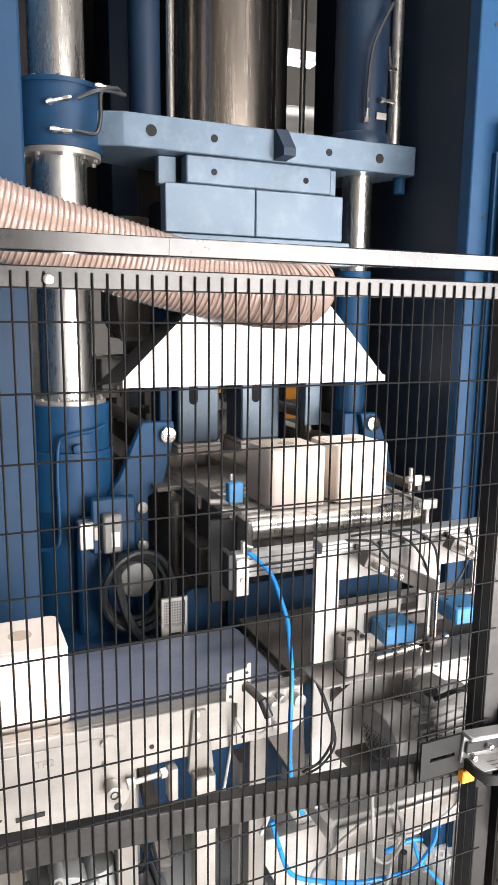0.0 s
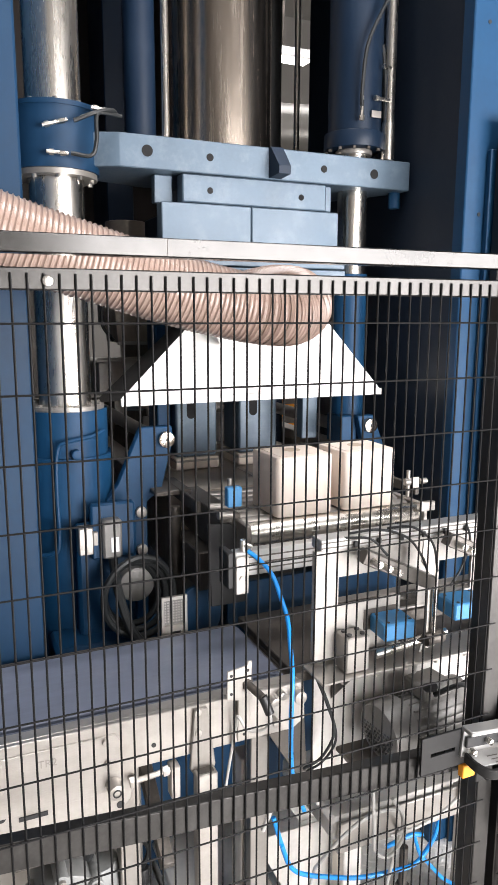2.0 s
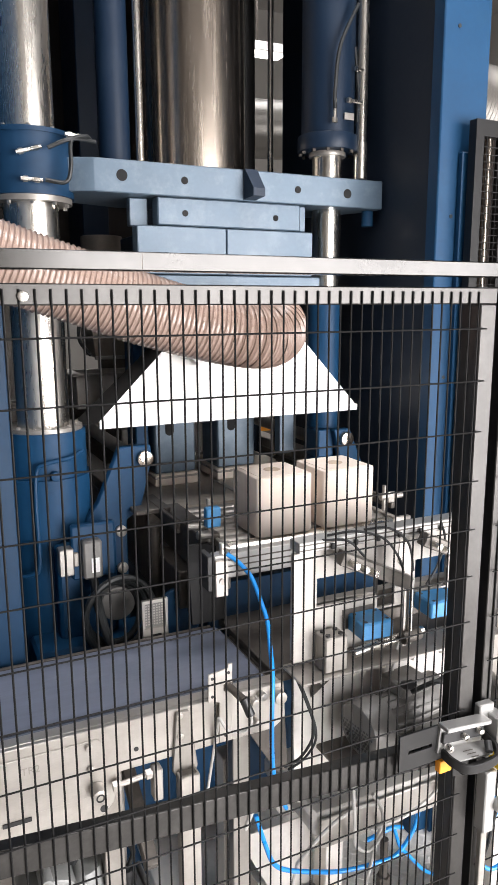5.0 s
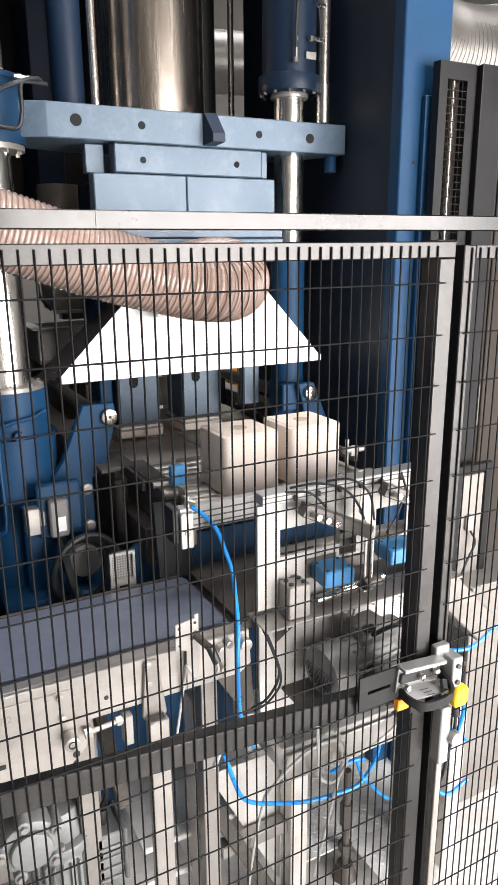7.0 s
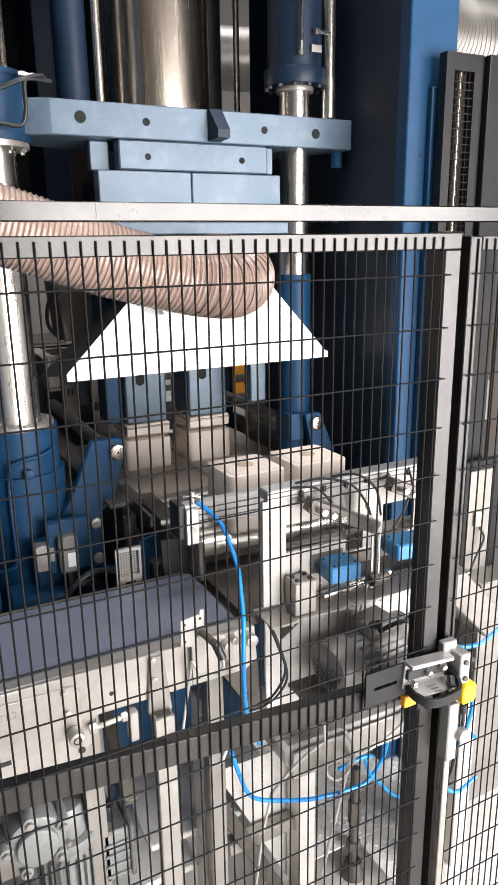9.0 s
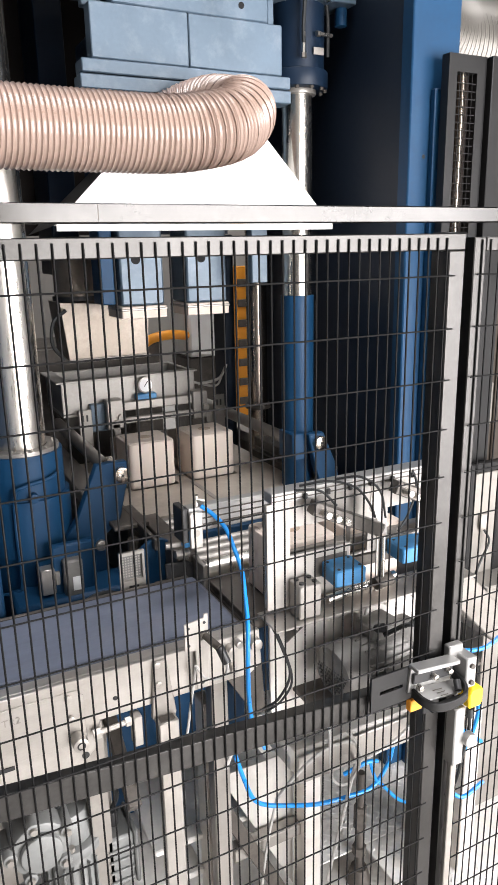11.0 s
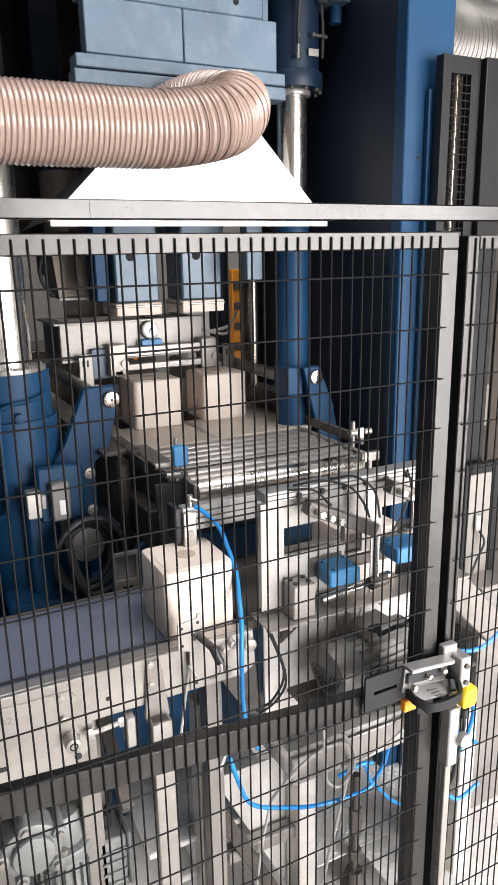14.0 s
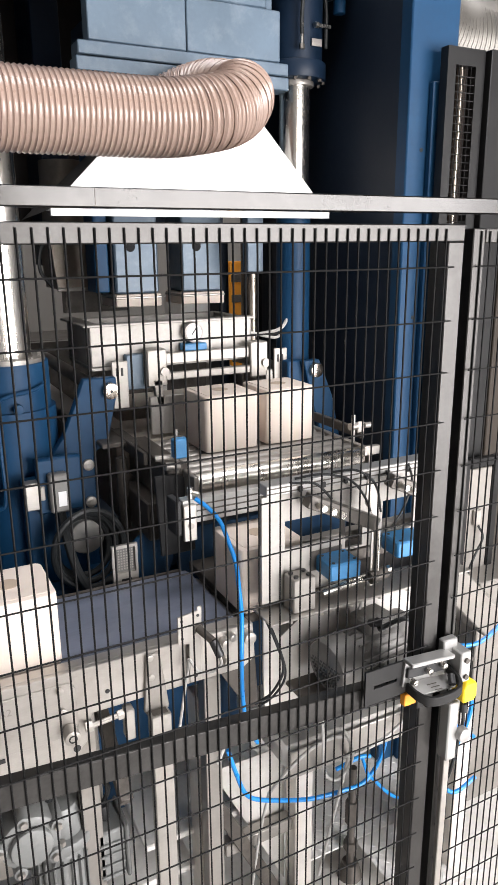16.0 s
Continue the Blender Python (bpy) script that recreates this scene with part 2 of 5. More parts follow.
def tube(bm, pts, r, seg=8, n=8):
    path = spline(pts, n) if n else [Vector(p) for p in pts]
    side = None
    loops = []
    for i, p in enumerate(path):
        d = (path[min(i + 1, len(path) - 1)] - path[max(i - 1, 0)]).normalized()
        if side is None:
            side = d.orthogonal().normalized()
        side = (side - d * side.dot(d)).normalized()
        up = d.cross(side)
        loops.append([bm.verts.new(p + r * (math.cos(2 * math.pi * k / seg) * side + math.sin(2 * math.pi * k / seg) * up)) for k in range(seg)])
    for a, b in zip(loops, loops[1:]):
        for k in range(seg):
            j = (k + 1) % seg
            bm.faces.new((a[k], a[j], b[j], b[k]))
    bm.faces.new(list(reversed(loops[0])))
    bm.faces.new(loops[-1])
    return bm


def bolt(bm, at, r=0.007, depth=0.008, way=(0, -1, 0)):
    a = Vector(at)
    return cyl(bm, a, a + Vector(way) * depth, r, seg=6)


def repeat(name, bm, mat, parent, places, label=""):
    """One small mesh, an object of its own at each place."""
    first = part(name, bm, mat, parent, label)
    first.location = places[0]
    for p in places[1:]:
        o = first.copy()
        scene.collection.objects.link(o)
        o.location = p
    return first


def round_places(c, r, z, n, start=0.0):
    return [(c[0] + r * math.cos(2 * math.pi * k / n + start), c[1] + r * math.sin(2 * math.pi * k / n + start), z) for k in range(n)]


def gap_plate(bm, x0, x1, y0, y1, z0, z1, holes):
    """An upright plate with rectangular openings, side by side in x: (xa, xb, za, zb)."""
    x = x0
    for xa, xb, za, zb in holes:
        box(bm, x, xa, y0, y1, z0, z1, 0)
        box(bm, xa, xb, y0, y1, z0, za, 0)
        box(bm, xa, xb, y0, y1, zb, z1, 0)
        x = xb
    box(bm, x, x1, y0, y1, z0, z1, 0)
    bmesh.ops.remove_doubles(bm, verts=bm.verts[:], dist=0.0002)
    return bm


# ---------------- the hall ----------------
floor = part("floor", box(B(), -7, 9, -5, 11, -0.2, 0.0, 0), CONCRETE)
tagged(floor, "dusty light grey concrete hall floor", "floor", kind="structure")
for nm, b in (("wall_north", (-7, 9, 10.7, 11, 0, 6.4)), ("wall_west", (-7, -6.7, -5, 10.7, 0, 6.4)), ("wall_east", (8.7, 9, -5, 10.7, 0, 6.4))):
    tagged(part(nm, box(B(), *b, 0), WALL), "plain pale painted hall wall", "wall", kind="structure")
wall_s = part("wall_south", gap_plate(B(), -6.7, 8.7, -3.0, -2.7, 0, 6.4, [(0.5, 4.5, 0.03, 3.0)]), WALL)
tagged(wall_s, "plain hall wall with a wide open gateway", "wall", kind="structure")
tagged(part("ceiling", gap_plate(B(), -6.7, 8.7, -4.7, 10.7, 6.4, 6.6, []), WALL), "pale hall ceiling under roof sheets", "ceiling", kind="structure")

# ---------------- press frame, fixed ----------------
FY = 1.72


def press_frame():
    t = thing("hydraulic_press", "blue painted steel stand of a hydraulic press", "press")
    # upright cheeks: narrow front flange with a recessed web
    b = box(B(), -0.35, 0.178, FY, 3.3, 0, 4.6, 0.006)
    part("upright", b, BLUE_UPRIGHT_SHADE, t)
    b = box(B(), 1.413, 1.585, FY, FY + 0.05, 0, 4.6, 0.004)
    part("front_flange", b, BLUE, t)
    part("flange_strip", box(B(), 1.482, 1.585, FY - 0.022, FY - 0.002, 0, 2.36, 0.003), BLUE, t)
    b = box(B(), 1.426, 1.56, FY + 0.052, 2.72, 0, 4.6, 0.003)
    part("side_panel", b, NAVY_SHADE, t, "inner side panel, its shade put into dark navy")
    repeat("flange_bolt", bolt(B(), (1.466, FY + 0.001, 0), 0.006, 0.003), BLACK_PLASTIC, t, [(0, 0, z) for z in (1.7, 2.18, 2.7)])
    part("crown", box(B(), -0.35, 1.6, 1.9, 3.3, 3.6, 4.6, 0.01), BLUE_SHADE, t)
    # Dark back sheets added to stand for the unlit press interior.
    part("back_sheet", box(B(), 0.19, 0.93, 3.05, 3.1, 2.0, 3.6, 0), SHADE_FILL, t, "dark brown sheet added for the shaded press interior")
    part("back_panel", box(B(), 0.931, 1.46, 3.05, 3.1, 2.0, 3.6, 0), BLUE_SHADE, t)
    part("back_panel", box(B(), 0.19, 1.0, 3.15, 3.2, 0.85, 1.52, 0), STEEL_DARK, t)
    part("back_panel", box(B(), 0.19, 0.56, 3.15, 3.2, 1.53, 1.99, 0), STEEL_DARK, t)
    part("back_panel", box(B(), 0.74, 1.02, 3.15, 3.2, 1.64, 1.99, 0), STEEL_DARK, t)
    part("back_post", box(B(), 0.60, 0.70, 2.75, 3.0, 1.85, 3.6, 0.004), BLUE_SHADE, t)
    part("back_post", box(B(), 1.29, 1.335, 2.74, 2.86, 0.4, 1.99, 0.004), BLUE_SHADE, t)
    part("rear_column", cyl(B(), (1.368, 2.6, 0.86), (1.368, 2.6, 2.3), 0.042, seg=36), RAM_STEEL, t, "oily bare steel rear column")
    part("column_foot", cyl(B(), (1.368, 2.6, 1.28), (1.368, 2.6, 1.30), 0.054, seg=36, bev=0.003), STEEL_DARK, t)
    part("lower_bed", box(B(), 0.19, 1.42, 2.2, 3.1, 0.0, 0.85, 0.01), BLUE_SHADE, t)
    part("bed_front", box(B(), 0.22, 0.75, 1.86, 2.0, 0.0, 0.98, 0.01), BLUE, t)
    part("bed_apron", box(B(), 0.30, 1.3, 1.75, 1.83, 0.42, 0.955, 0.006), BLUE, t)
    part("round_plate", prism(B(), [(0.615 + 0.07 * math.cos(a), 1.05 + 0.08 * math.sin(a)) for a in [2 * math.pi * k / 24 for k in range(24)]], 1.80, 1.815, 0.002), BLUE, t)
    return t


press_frame()


def guide_column(x, y, r, name_label):
    t = thing("guide_column", name_label, "guide column", "guide columns of the press")
    part("shaft", cyl(B(), (x, y, 0.7), (x, y, 4.0), r, seg=48), CHROME, t)
    return t


LC = (0.312, 2.10)
RC = (1.265, 2.10)
guide_column(*LC, 0.074, "polished chrome guide column of the press")
guide_column(*RC, 0.048, "polished chrome guide column of the press")


def housing():
    t = thing("cylinder_housing", "dark blue hydraulic cylinder housing with grease fittings", "cylinder")
    x, y = RC[0], RC[1] + 0.0
    b = cyl(B(), (x, y, 2.46), (x, y, 4.0), 0.085, seg=40)
    part("barrel", b, BLUE_SHADE, t)
    part("flange", cyl(B(), (x, y, 2.41), (x, y, 2.46), 0.097, seg=40, bev=0.004), BLUE_SHADE, t)
    part("seal_ring", cyl(B(), (x, y, 2.395), (x, y, 2.41), 0.06, seg=36, bev=0.002), STAINLESS_DULL, t)
    repeat("flange_bolt", bolt(B(), (0, 0, 0), 0.006, 0.008, (0, 0, -1)), STEEL_DARK, t, round_places((x, y), 0.088, 2.41, 12))
    b = tube(B(), [(x - 0.035, y - 0.10, 2.52), (x - 0.035, y - 0.10, 2.58), (x - 0.025, y - 0.11, 2.70), (x + 0.03, y - 0.12, 2.82)], 0.006)
    part("grease_hose", b, BLACK, t)
    for a, c in (((x - 0.035, y - 0.10, 2.48), (x - 0.035, y - 0.10, 2.55)), ((x + 0.01, y - 0.10, 2.55), (x + 0.07, y - 0.09, 2.552)), ((x + 0.04, y - 0.10, 2.645), (x + 0.07, y - 0.09, 2.647))):
        b = cyl(B(), a, c, 0.0055, seg=8)
        v = (Vector(c) - Vector(a)).normalized()
        cyl(b, Vector(a), Vector(a) + v * 0.014, 0.0085, seg=6)
        part("grease_fitting", b, CHROME, t)
    part("grease_hose", tube(B(), [(x + 0.075, y - 0.06, 2.50), (x + 0.075, y - 0.06, 2.60), (x + 0.06, y - 0.06, 2.72)], 0.006), BLACK, t)
    part("name_plate", box(B(), x + 0.005, x + 0.04, y - 0.0935, y - 0.0885, 2.495, 2.515, 0), STAINLESS, t, "small steel name plate")
    return t


housing()

# ---------------- crosshead, moves up and down ----------------
# built at its lowest position
def crosshead():
    t = thing("press_crosshead", "blue press crosshead with ram, punches and white extraction hood", "press crosshead")
    y0 = 2.0
    # crossbeam with a slanted left end towards the guide ring
    b = B()
    out = [(0.468, y0), (1.418, y0), (1.418, y0 + 0.07), (1.30, y0 + 0.30), (0.60, y0 + 0.30), (0.30, y0 + 0.19), (0.36, y0 + 0.045)]
    lo = [b.verts.new((x, y, 2.222)) for x, y in out]
    hi = [b.verts.new((x, y, 2.311)) for x, y in out]
    b.faces.new(lo), b.faces.new(hi)
    for i in range(len(out)):
        j = (i + 1) % len(out)
        b.faces.new((lo[i], lo[j], hi[j], hi[i]))
    bmesh.ops.recalc_face_normals(b, faces=b.faces[:])
    bmesh.ops.bevel(b, geom=b.edges[:], offset=0.003, segments=1, affect="EDGES")
    part("crossbeam", b, BLUE_LIGHT, t)
    for x, z, r in ((0.545, 2.269, 0.0125), (0.729, 2.267, 0.0085), (1.101, 2.265, 0.0085), (1.282, 2.264, 0.0115)):
        part("bore", cyl(B(), (x, y0 - 0.0015, z), (x, y0 + 0.002, z), r * 1.25, seg=24), HOLE, t, "dark drilled hole")
    # wedge nose on the front
    b = B()
    a = [b.verts.new(v) for v in ((0.915, y0, 2.311), (0.955, y0, 2.311), (0.955, y0, 2.225), (0.915, y0, 2.225),
                                  (0.915, y0 - 0.012, 2.311), (0.955, y0 - 0.012, 2.311), (0.958, y0 - 0.06, 2.252), (0.958, y0 - 0.06, 2.23),
                                  (0.92, y0 - 0.06, 2.252), (0.92, y0 - 0.06, 2.23))]
    for q in ((0, 1, 5, 4), (4, 5, 6, 8), (8, 6, 7, 9), (9, 7, 2, 3), (0, 4, 8, 9, 3), (1, 2, 7, 6, 5), (0, 3, 2, 1)):
        b.faces.new([a[i] for i in q])
    bmesh.ops.recalc_face_normals(b, faces=b.faces[:])
    part("wedge_nose", b, BLUE_SHADE, t)
    part("stop_peg", cyl(B(), (1.394, y0 + 0.05, 2.172), (1.394, y0 + 0.05, 2.222), 0.019, seg=24, bev=0.002), BLUE, t)
    # guide ring on the left column
    part("guide_ring", ring(B(), LC, 0.118, 0.0765, 2.205, 2.36), BLUE_UPRIGHT_SHADE, t)
    part("ring_cap", ring(B(), LC, 0.121, 0.0765, 2.36, 2.372), BLUE_UPRIGHT_SHADE, t)
    part("ring_cap", ring(B(), LC, 0.112, 0.0765, 2.19, 2.2045), STAINLESS_DULL, t)
    repeat("ring_bolt", bolt(B(), (0, 0, 0), 0.006, 0.007, (0, 0, 1)), CHROME, t, round_places(LC, 0.105, 2.372, 10, 0.2))
    repeat("ring_bolt", bolt(B(), (0, 0, 0), 0.006, 0.009, (0, 0, -1)), CHROME, t, round_places(LC, 0.1, 2.19, 10, 0.2))
    b = tube(B(), [(0.33, 1.955, 2.235), (0.38, 1.945, 2.232), (0.395, 1.945, 2.27), (0.40, 1.95, 2.335), (0.44, 1.96, 2.352), (0.46, 1.99, 2.35)], 0.0055)
    part("grease_hose", b, BLACK, t)
    b = tube(B(), [(0.34, 1.955, 2.315), (0.40, 1.95, 2.34), (0.47, 1.98, 2.345)], 0.0055)
    part("grease_hose", b, BLACK, t)
    for a, c in (((0.27, 1.968, 2.237), (0.325, 1.962, 2.235)), ((0.262, 1.97, 2.30), (0.325, 1.962, 2.318)), ((0.385, 1.955, 2.352), (0.44, 1.965, 2.35))):
        b = cyl(B(), a, c, 0.0055, seg=10)
        v = (Vector(c) - Vector(a)).normalized()
        cyl(b, Vector(a) + v * 0.006, Vector(a) + v * 0.018, 0.0082, seg=6)
        cyl(b, Vector(c) - v * 0.022, Vector(c) - v * 0.008, 0.0075, seg=6)
        part("grease_fitting", b, CHROME, t)
    # main ram and its slim rods
    part("ram", cyl(B(), (0.905, 2.38, 2.318), (0.905, 2.38, 3.9), 0.175, seg=64), RAM_STEEL, t, "large polished steel ram")
    part("side_rod", cyl(B(), (0.62, 2.34, 2.318), (0.62, 2.34, 3.9), 0.05, seg=32), BLUE_SHADE, t)
    part("side_rod", cyl(B(), (0.692, 2.30, 2.318), (0.692, 2.30, 3.9), 0.013, seg=20), CHROME, t)
    part("side_rod", cyl(B(), (1.27, 2.52, 2.318), (1.27, 2.52, 3.9), 0.011, seg=20), CHROME, t)
    part("side_rod", cyl(B(), (1.20, 2.60, 2.318), (1.20, 2.60, 3.9), 0.04, seg=28), BLACK_PLASTIC, t)
    part("lift_rod", cyl(B(), (1.355, 2.04, 2.318), (1.355, 2.04, 2.43), 0.022, seg=28), CHROME, t)
    part("lift_rod", cyl(B(), (1.355, 2.04, 2.43), (1.355, 2.04, 3.9), 0.018, seg=28), CHROME, t)
    # tool carrier stack
    part("spacer_plate", box(B(), 0.648, 1.115, y0 + 0.008, y0 + 0.06, 2.142, 2.221, 0.004), BLUE_LIGHT, t)
    for x in (0.732, 1.028):
        part("bore", cyl(B(), (x, y0 + 0.0065, 2.178), (x, y0 + 0.010, 2.178), 0.009, seg=20), HOLE, t, "dark drilled hole")
    part("spacer_lug", box(B(), 0.58, 0.635, y0 + 0.06, y0 + 0.09, 2.142, 2.221, 0.003), BLUE_LIGHT, t)
    part("spacer_lug", box(B(), 1.118, 1.14, y0 + 0.02, y0 + 0.06, 2.142, 2.219, 0.003), BLUE_LIGHT, t)
    b = box(B(), 0.583, 0.8585, y0, y0 + 0.05, 2.004, 2.139, 0.003)
    box(b, 0.8605, 1.156, y0, y0 + 0.05, 2.004, 2.139, 0.003)
    part("tool_carrier", b, BLUE_LIGHT, t)
    part("carrier_core", box(B(), 0.66, 1.14, y0 + 0.062, y0 + 0.46, 1.932, 2.141, 0.004), BLUE_SHADE, t)
    part("carrier_plate", box(B(), 0.552, 1.18, y0 - 0.008, y0 + 0.06, 1.967, 2.001, 0.003), BLUE_LIGHT, t)
    part("carrier_plate", box(B(), 0.546, 1.182, y0 - 0.008, y0 + 0.06, 1.928, 1.964, 0.003), BLUE_LIGHT, t)
    part("guard_plate", box(B(), 1.125, 1.185, y0 + 0.16, y0 + 0.2, 1.40, 1.97, 0.003), BLUE_LIGHT, t)
    # hood, folded sheet
    b = B()
    lo = [b.verts.new(v) for v in ((0.448, 1.99, 1.585), (1.325, 1.99, 1.585), (1.325, 2.10, 1.585), (0.448, 2.10, 1.585))]
    hi = [b.verts.new(v) for v in ((0.735, 2.02, 1.86), (1.085, 2.02, 1.86), (1.085, 2.10, 1.86), (0.735, 2.10, 1.86))]
    for i in range(3):
        j = (i + 1) % 4
        b.faces.new((lo[i], lo[j], hi[j], hi[i]))
    b.faces.new(hi)
    bmesh.ops.recalc_face_normals(b, faces=b.faces[:])
    bmesh.ops.solidify(b, geom=b.faces[:], thickness=0.003)
    part("hood", b, WHITE, t, "white painted sheet metal extraction hood", 20)
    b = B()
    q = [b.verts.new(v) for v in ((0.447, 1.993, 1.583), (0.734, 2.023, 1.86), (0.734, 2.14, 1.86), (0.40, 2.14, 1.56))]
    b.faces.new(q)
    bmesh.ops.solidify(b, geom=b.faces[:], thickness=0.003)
    part("hood_side", b, HOOD_SIDE_SHADE, t, "hood side sheet, its shade put into dark grey", 20)
    part("hood_lip", gap_plate(B(), 0.449, 1.326, 1.980, 1.99, 1.567, 1.587, []), WHITE, t)
    b = cyl(B(), (0.80, 1.965, 1.853), (0.715, 1.99, 1.80), 0.076, seg=28)
    part("hood_spigot", b, WHITE, t)
    # upper punches
    for x in (0.715, 0.95):
        b = prism(B(), [(x, 1.335), (x + 0.15, 1.335), (x + 0.15, 1.93), (x, 1.93)], 2.31, 2.46, 0.006)
        p = part("punch", b, BLUE_LIGHT, t)
        part("slot", prism(B(), [(x + 0.055 + 0.016 * math.cos(a), 1.505 + (0.02 if math.sin(a) > 0 else -0.02) + 0.016 * math.sin(a))
                                 for a in [2 * math.pi * k / 20 for k in range(20)]], 2.3085, 2.315, 0), HOLE, p, "dark slotted hole")
        part("punch_pad", box(B(), x - 0.004, x + 0.154, 2.302, 2.468, 1.292, 1.333, 0.003), SALT, p, "salt-crusted punch face")
        part("pad_rim", box(B(), x - 0.006, x + 0.156, 2.300, 2.470, 1.318, 1.326, 0.002), STAINLESS_DULL, p)
    part("punch_arm", box(B(), 0.655, 0.70, 2.33, 2.44, 1.34, 1.93, 0.004), BLUE, t)
    return t


cross = crosshead()


# ---------------- die table, moves up and down ----------------
TZ = 1.337


def die_table():
    t = thing("die_table", "blue and steel die table with roller outfeed of a press", "die table")
    # die body with two cavities
    b = B()
    xs = [0.60, 0.702, 0.890, 0.942, 1.130, 1.30]
    for x0, x1 in ((xs[0], xs[1]), (xs[2], xs[3]), (xs[4], xs[5])):
        box(b, x0, x1, 2.315, 2.515, TZ - 0.24, TZ, 0)
    box(b, xs[0], xs[5], 2.515, 2.75, TZ - 0.24, TZ, 0)
    box(b, xs[0], xs[5], 2.03, 2.315, TZ - 0.24, TZ, 0)
    bmesh.ops.remove_doubles(b, verts=b.verts[:], dist=0.0002)
    part("die_body", b, DIE_STEEL, t, "salt-dusted steel die with two square cavities")
    part("wear_strip", box(B(), 0.93, 0.945, 2.05, 2.31, TZ, TZ + 0.003, 0), STAINLESS_DULL, t)
    # side rails running back
    for x0, x1, nm in ((0.505, 0.585, "side_rail"), (1.335, 1.40, "side_rail")):
        b = box(B(), x0, x1, 2.04, 3.0, TZ + 0.02, TZ + 0.06, 0.003)
        box(b, x0, x0 + 0.012, 2.04, 3.0, TZ - 0.09, TZ + 0.0195, 0.002)
        part(nm, b, STAINLESS_DULL, t, "dusty steel side rail")
    part("fence_strip", box(B(), 0.602, 0.614, 1.78, 2.30, TZ + 0.0, TZ + 0.035, 0.002), STEEL_DARK, t)
    part("fence_strip", box(B(), 1.285, 1.30, 1.72, 2.5, TZ + 0.0, TZ + 0.03, 0.002), STEEL_DARK, t)
    # support arms with pins
    for pts, pin in (([(0.505, 1.552), (0.60, 1.552), (0.603, 1.51), (0.565, 1.36), (0.52, 1.33), (0.52, 0.9), (0.40, 0.9), (0.40, 1.345), (0.435, 1.39)], (0.579, 1.514)),
                     ([(1.245, 1.545), (1.305, 1.548), (1.36, 1.42), (1.40, 1.25), (1.33, 1.25), (1.275, 1.42)], (1.287, 1.514))):
        arm = part("support_arm", prism(B(), pts, 1.99, 2.02, 0.003), BLUE, t)
        part("pin", cyl(B(), (pin[0], 1.972, pin[1]), (pin[0], 2.12, pin[1]), 0.024, seg=28, bev=0.002), RAM_STEEL, arm, "bare steel pivot pin")
        part("pin_dot", cyl(B(), (pin[0], 1.970, pin[1]), (pin[0], 1.973, pin[1]), 0.004, seg=12), BLACK_PLASTIC, arm)
    part("pin_lug", box(B(), 1.20, 1.26, 2.02, 2.12, 1.45, 1.545, 0.004), BLUE, t)
    part("pull_rod", cyl(B(), (1.24, 2.121, 1.50), (1.24, 2.85, 1.50), 0.022, seg=24), STAINLESS_DULL, t, "grey steel link rod")
    part("pull_rod", cyl(B(), (0.566, 2.121, 1.505), (0.566, 2.80, 1.505), 0.022, seg=24), STAINLESS_DULL, t, "grey steel link rod")
    repeat("arm_bolt", bolt(cyl(B(), (0, 1.977, 0), (0, 1.99, 0), 0.017, seg=20, bev=0.002), (0, 1.978, 0), 0.008, 0.004), STAINLESS_DULL, t, [(0.50, 0, 1.30), (0.50, 0, 1.185)])
    # sleeves on the columns
    z1 = 1.607
    part("column_sleeve", ring(B(), LC, 0.118, 0.0765, 0.75, z1), BLUE, t)
    part("sleeve_cap", ring(B(), LC, 0.110, 0.0765, z1, z1 + 0.012), STAINLESS_DULL, t)
    repeat("sleeve_bolt", bolt(B(), (0, 0, 0), 0.006, 0.006, (0, 0, 1)), STAINLESS, t, round_places(LC, 0.098, z1 + 0.012, 12, 0.1))
    part("sleeve_collar", ring(B(), LC, 0.130, 0.1185, z1 - 0.30, z1 - 0.13), BLUE, t)
    part("column_sleeve", ring(B(), RC, 0.056, 0.049, 1.2, 2.01), BLUE, t)
    part("sleeve_base", box(B(), 0.30, 0.47, 1.93, 2.2, 0.75, 1.29, 0.01), BLUE, t)
    part("sleeve_block", box(B(), 0.335, 0.46, 1.90, 1.928, 1.20, 1.36, 0.006), BLUE, t)
    part("sleeve_plug", cyl(B(), (0.315, 1.958, 1.49), (0.315, 1.985, 1.49), 0.014, seg=20, bev=0.002), BLUE, t)
    b = tube(B(), [(0.40, 2.0, 1.55), (0.36, 1.975, 1.538), (0.29, 1.968, 1.527), (0.264, 1.972, 1.505), (0.258, 1.972, 1.40), (0.258, 1.97, 1.24), (0.24, 1.975, 1.21), (0.2, 2.0, 1.2)], 0.006)
    part("oil_pipe", b, BLUE, t)
    # roller outfeed
    r = 0.024
    for i in range(8):
        y = 1.655 + i * 0.0505
        big = i == 0
        rr = 0.03 if big else r
        part("roller", cyl(B(), (0.70, y, TZ - 0.002 - rr), (1.235, y, TZ - 0.002 - rr), rr, seg=28, bev=0.002), CHROME if big else STAINLESS_DULL, t, "steel roller")
    b = prism(B(), [(0.64, TZ - 0.10), (0.70, TZ - 0.10), (0.70, TZ + 0.012), (0.64, TZ + 0.012)], 1.70, 2.04, 0.003)
    part("roller_side", b, STEEL_DARK, t)
    part("roller_side", box(B(), 0.683, 0.697, 1.62, 1.72, TZ - 0.12, TZ + 0.0, 0.003), STAINLESS_DULL, t)
    b = box(B(), 1.243, 1.258, 1.62, 2.04, TZ - 0.125, TZ + 0.0, 0.003)
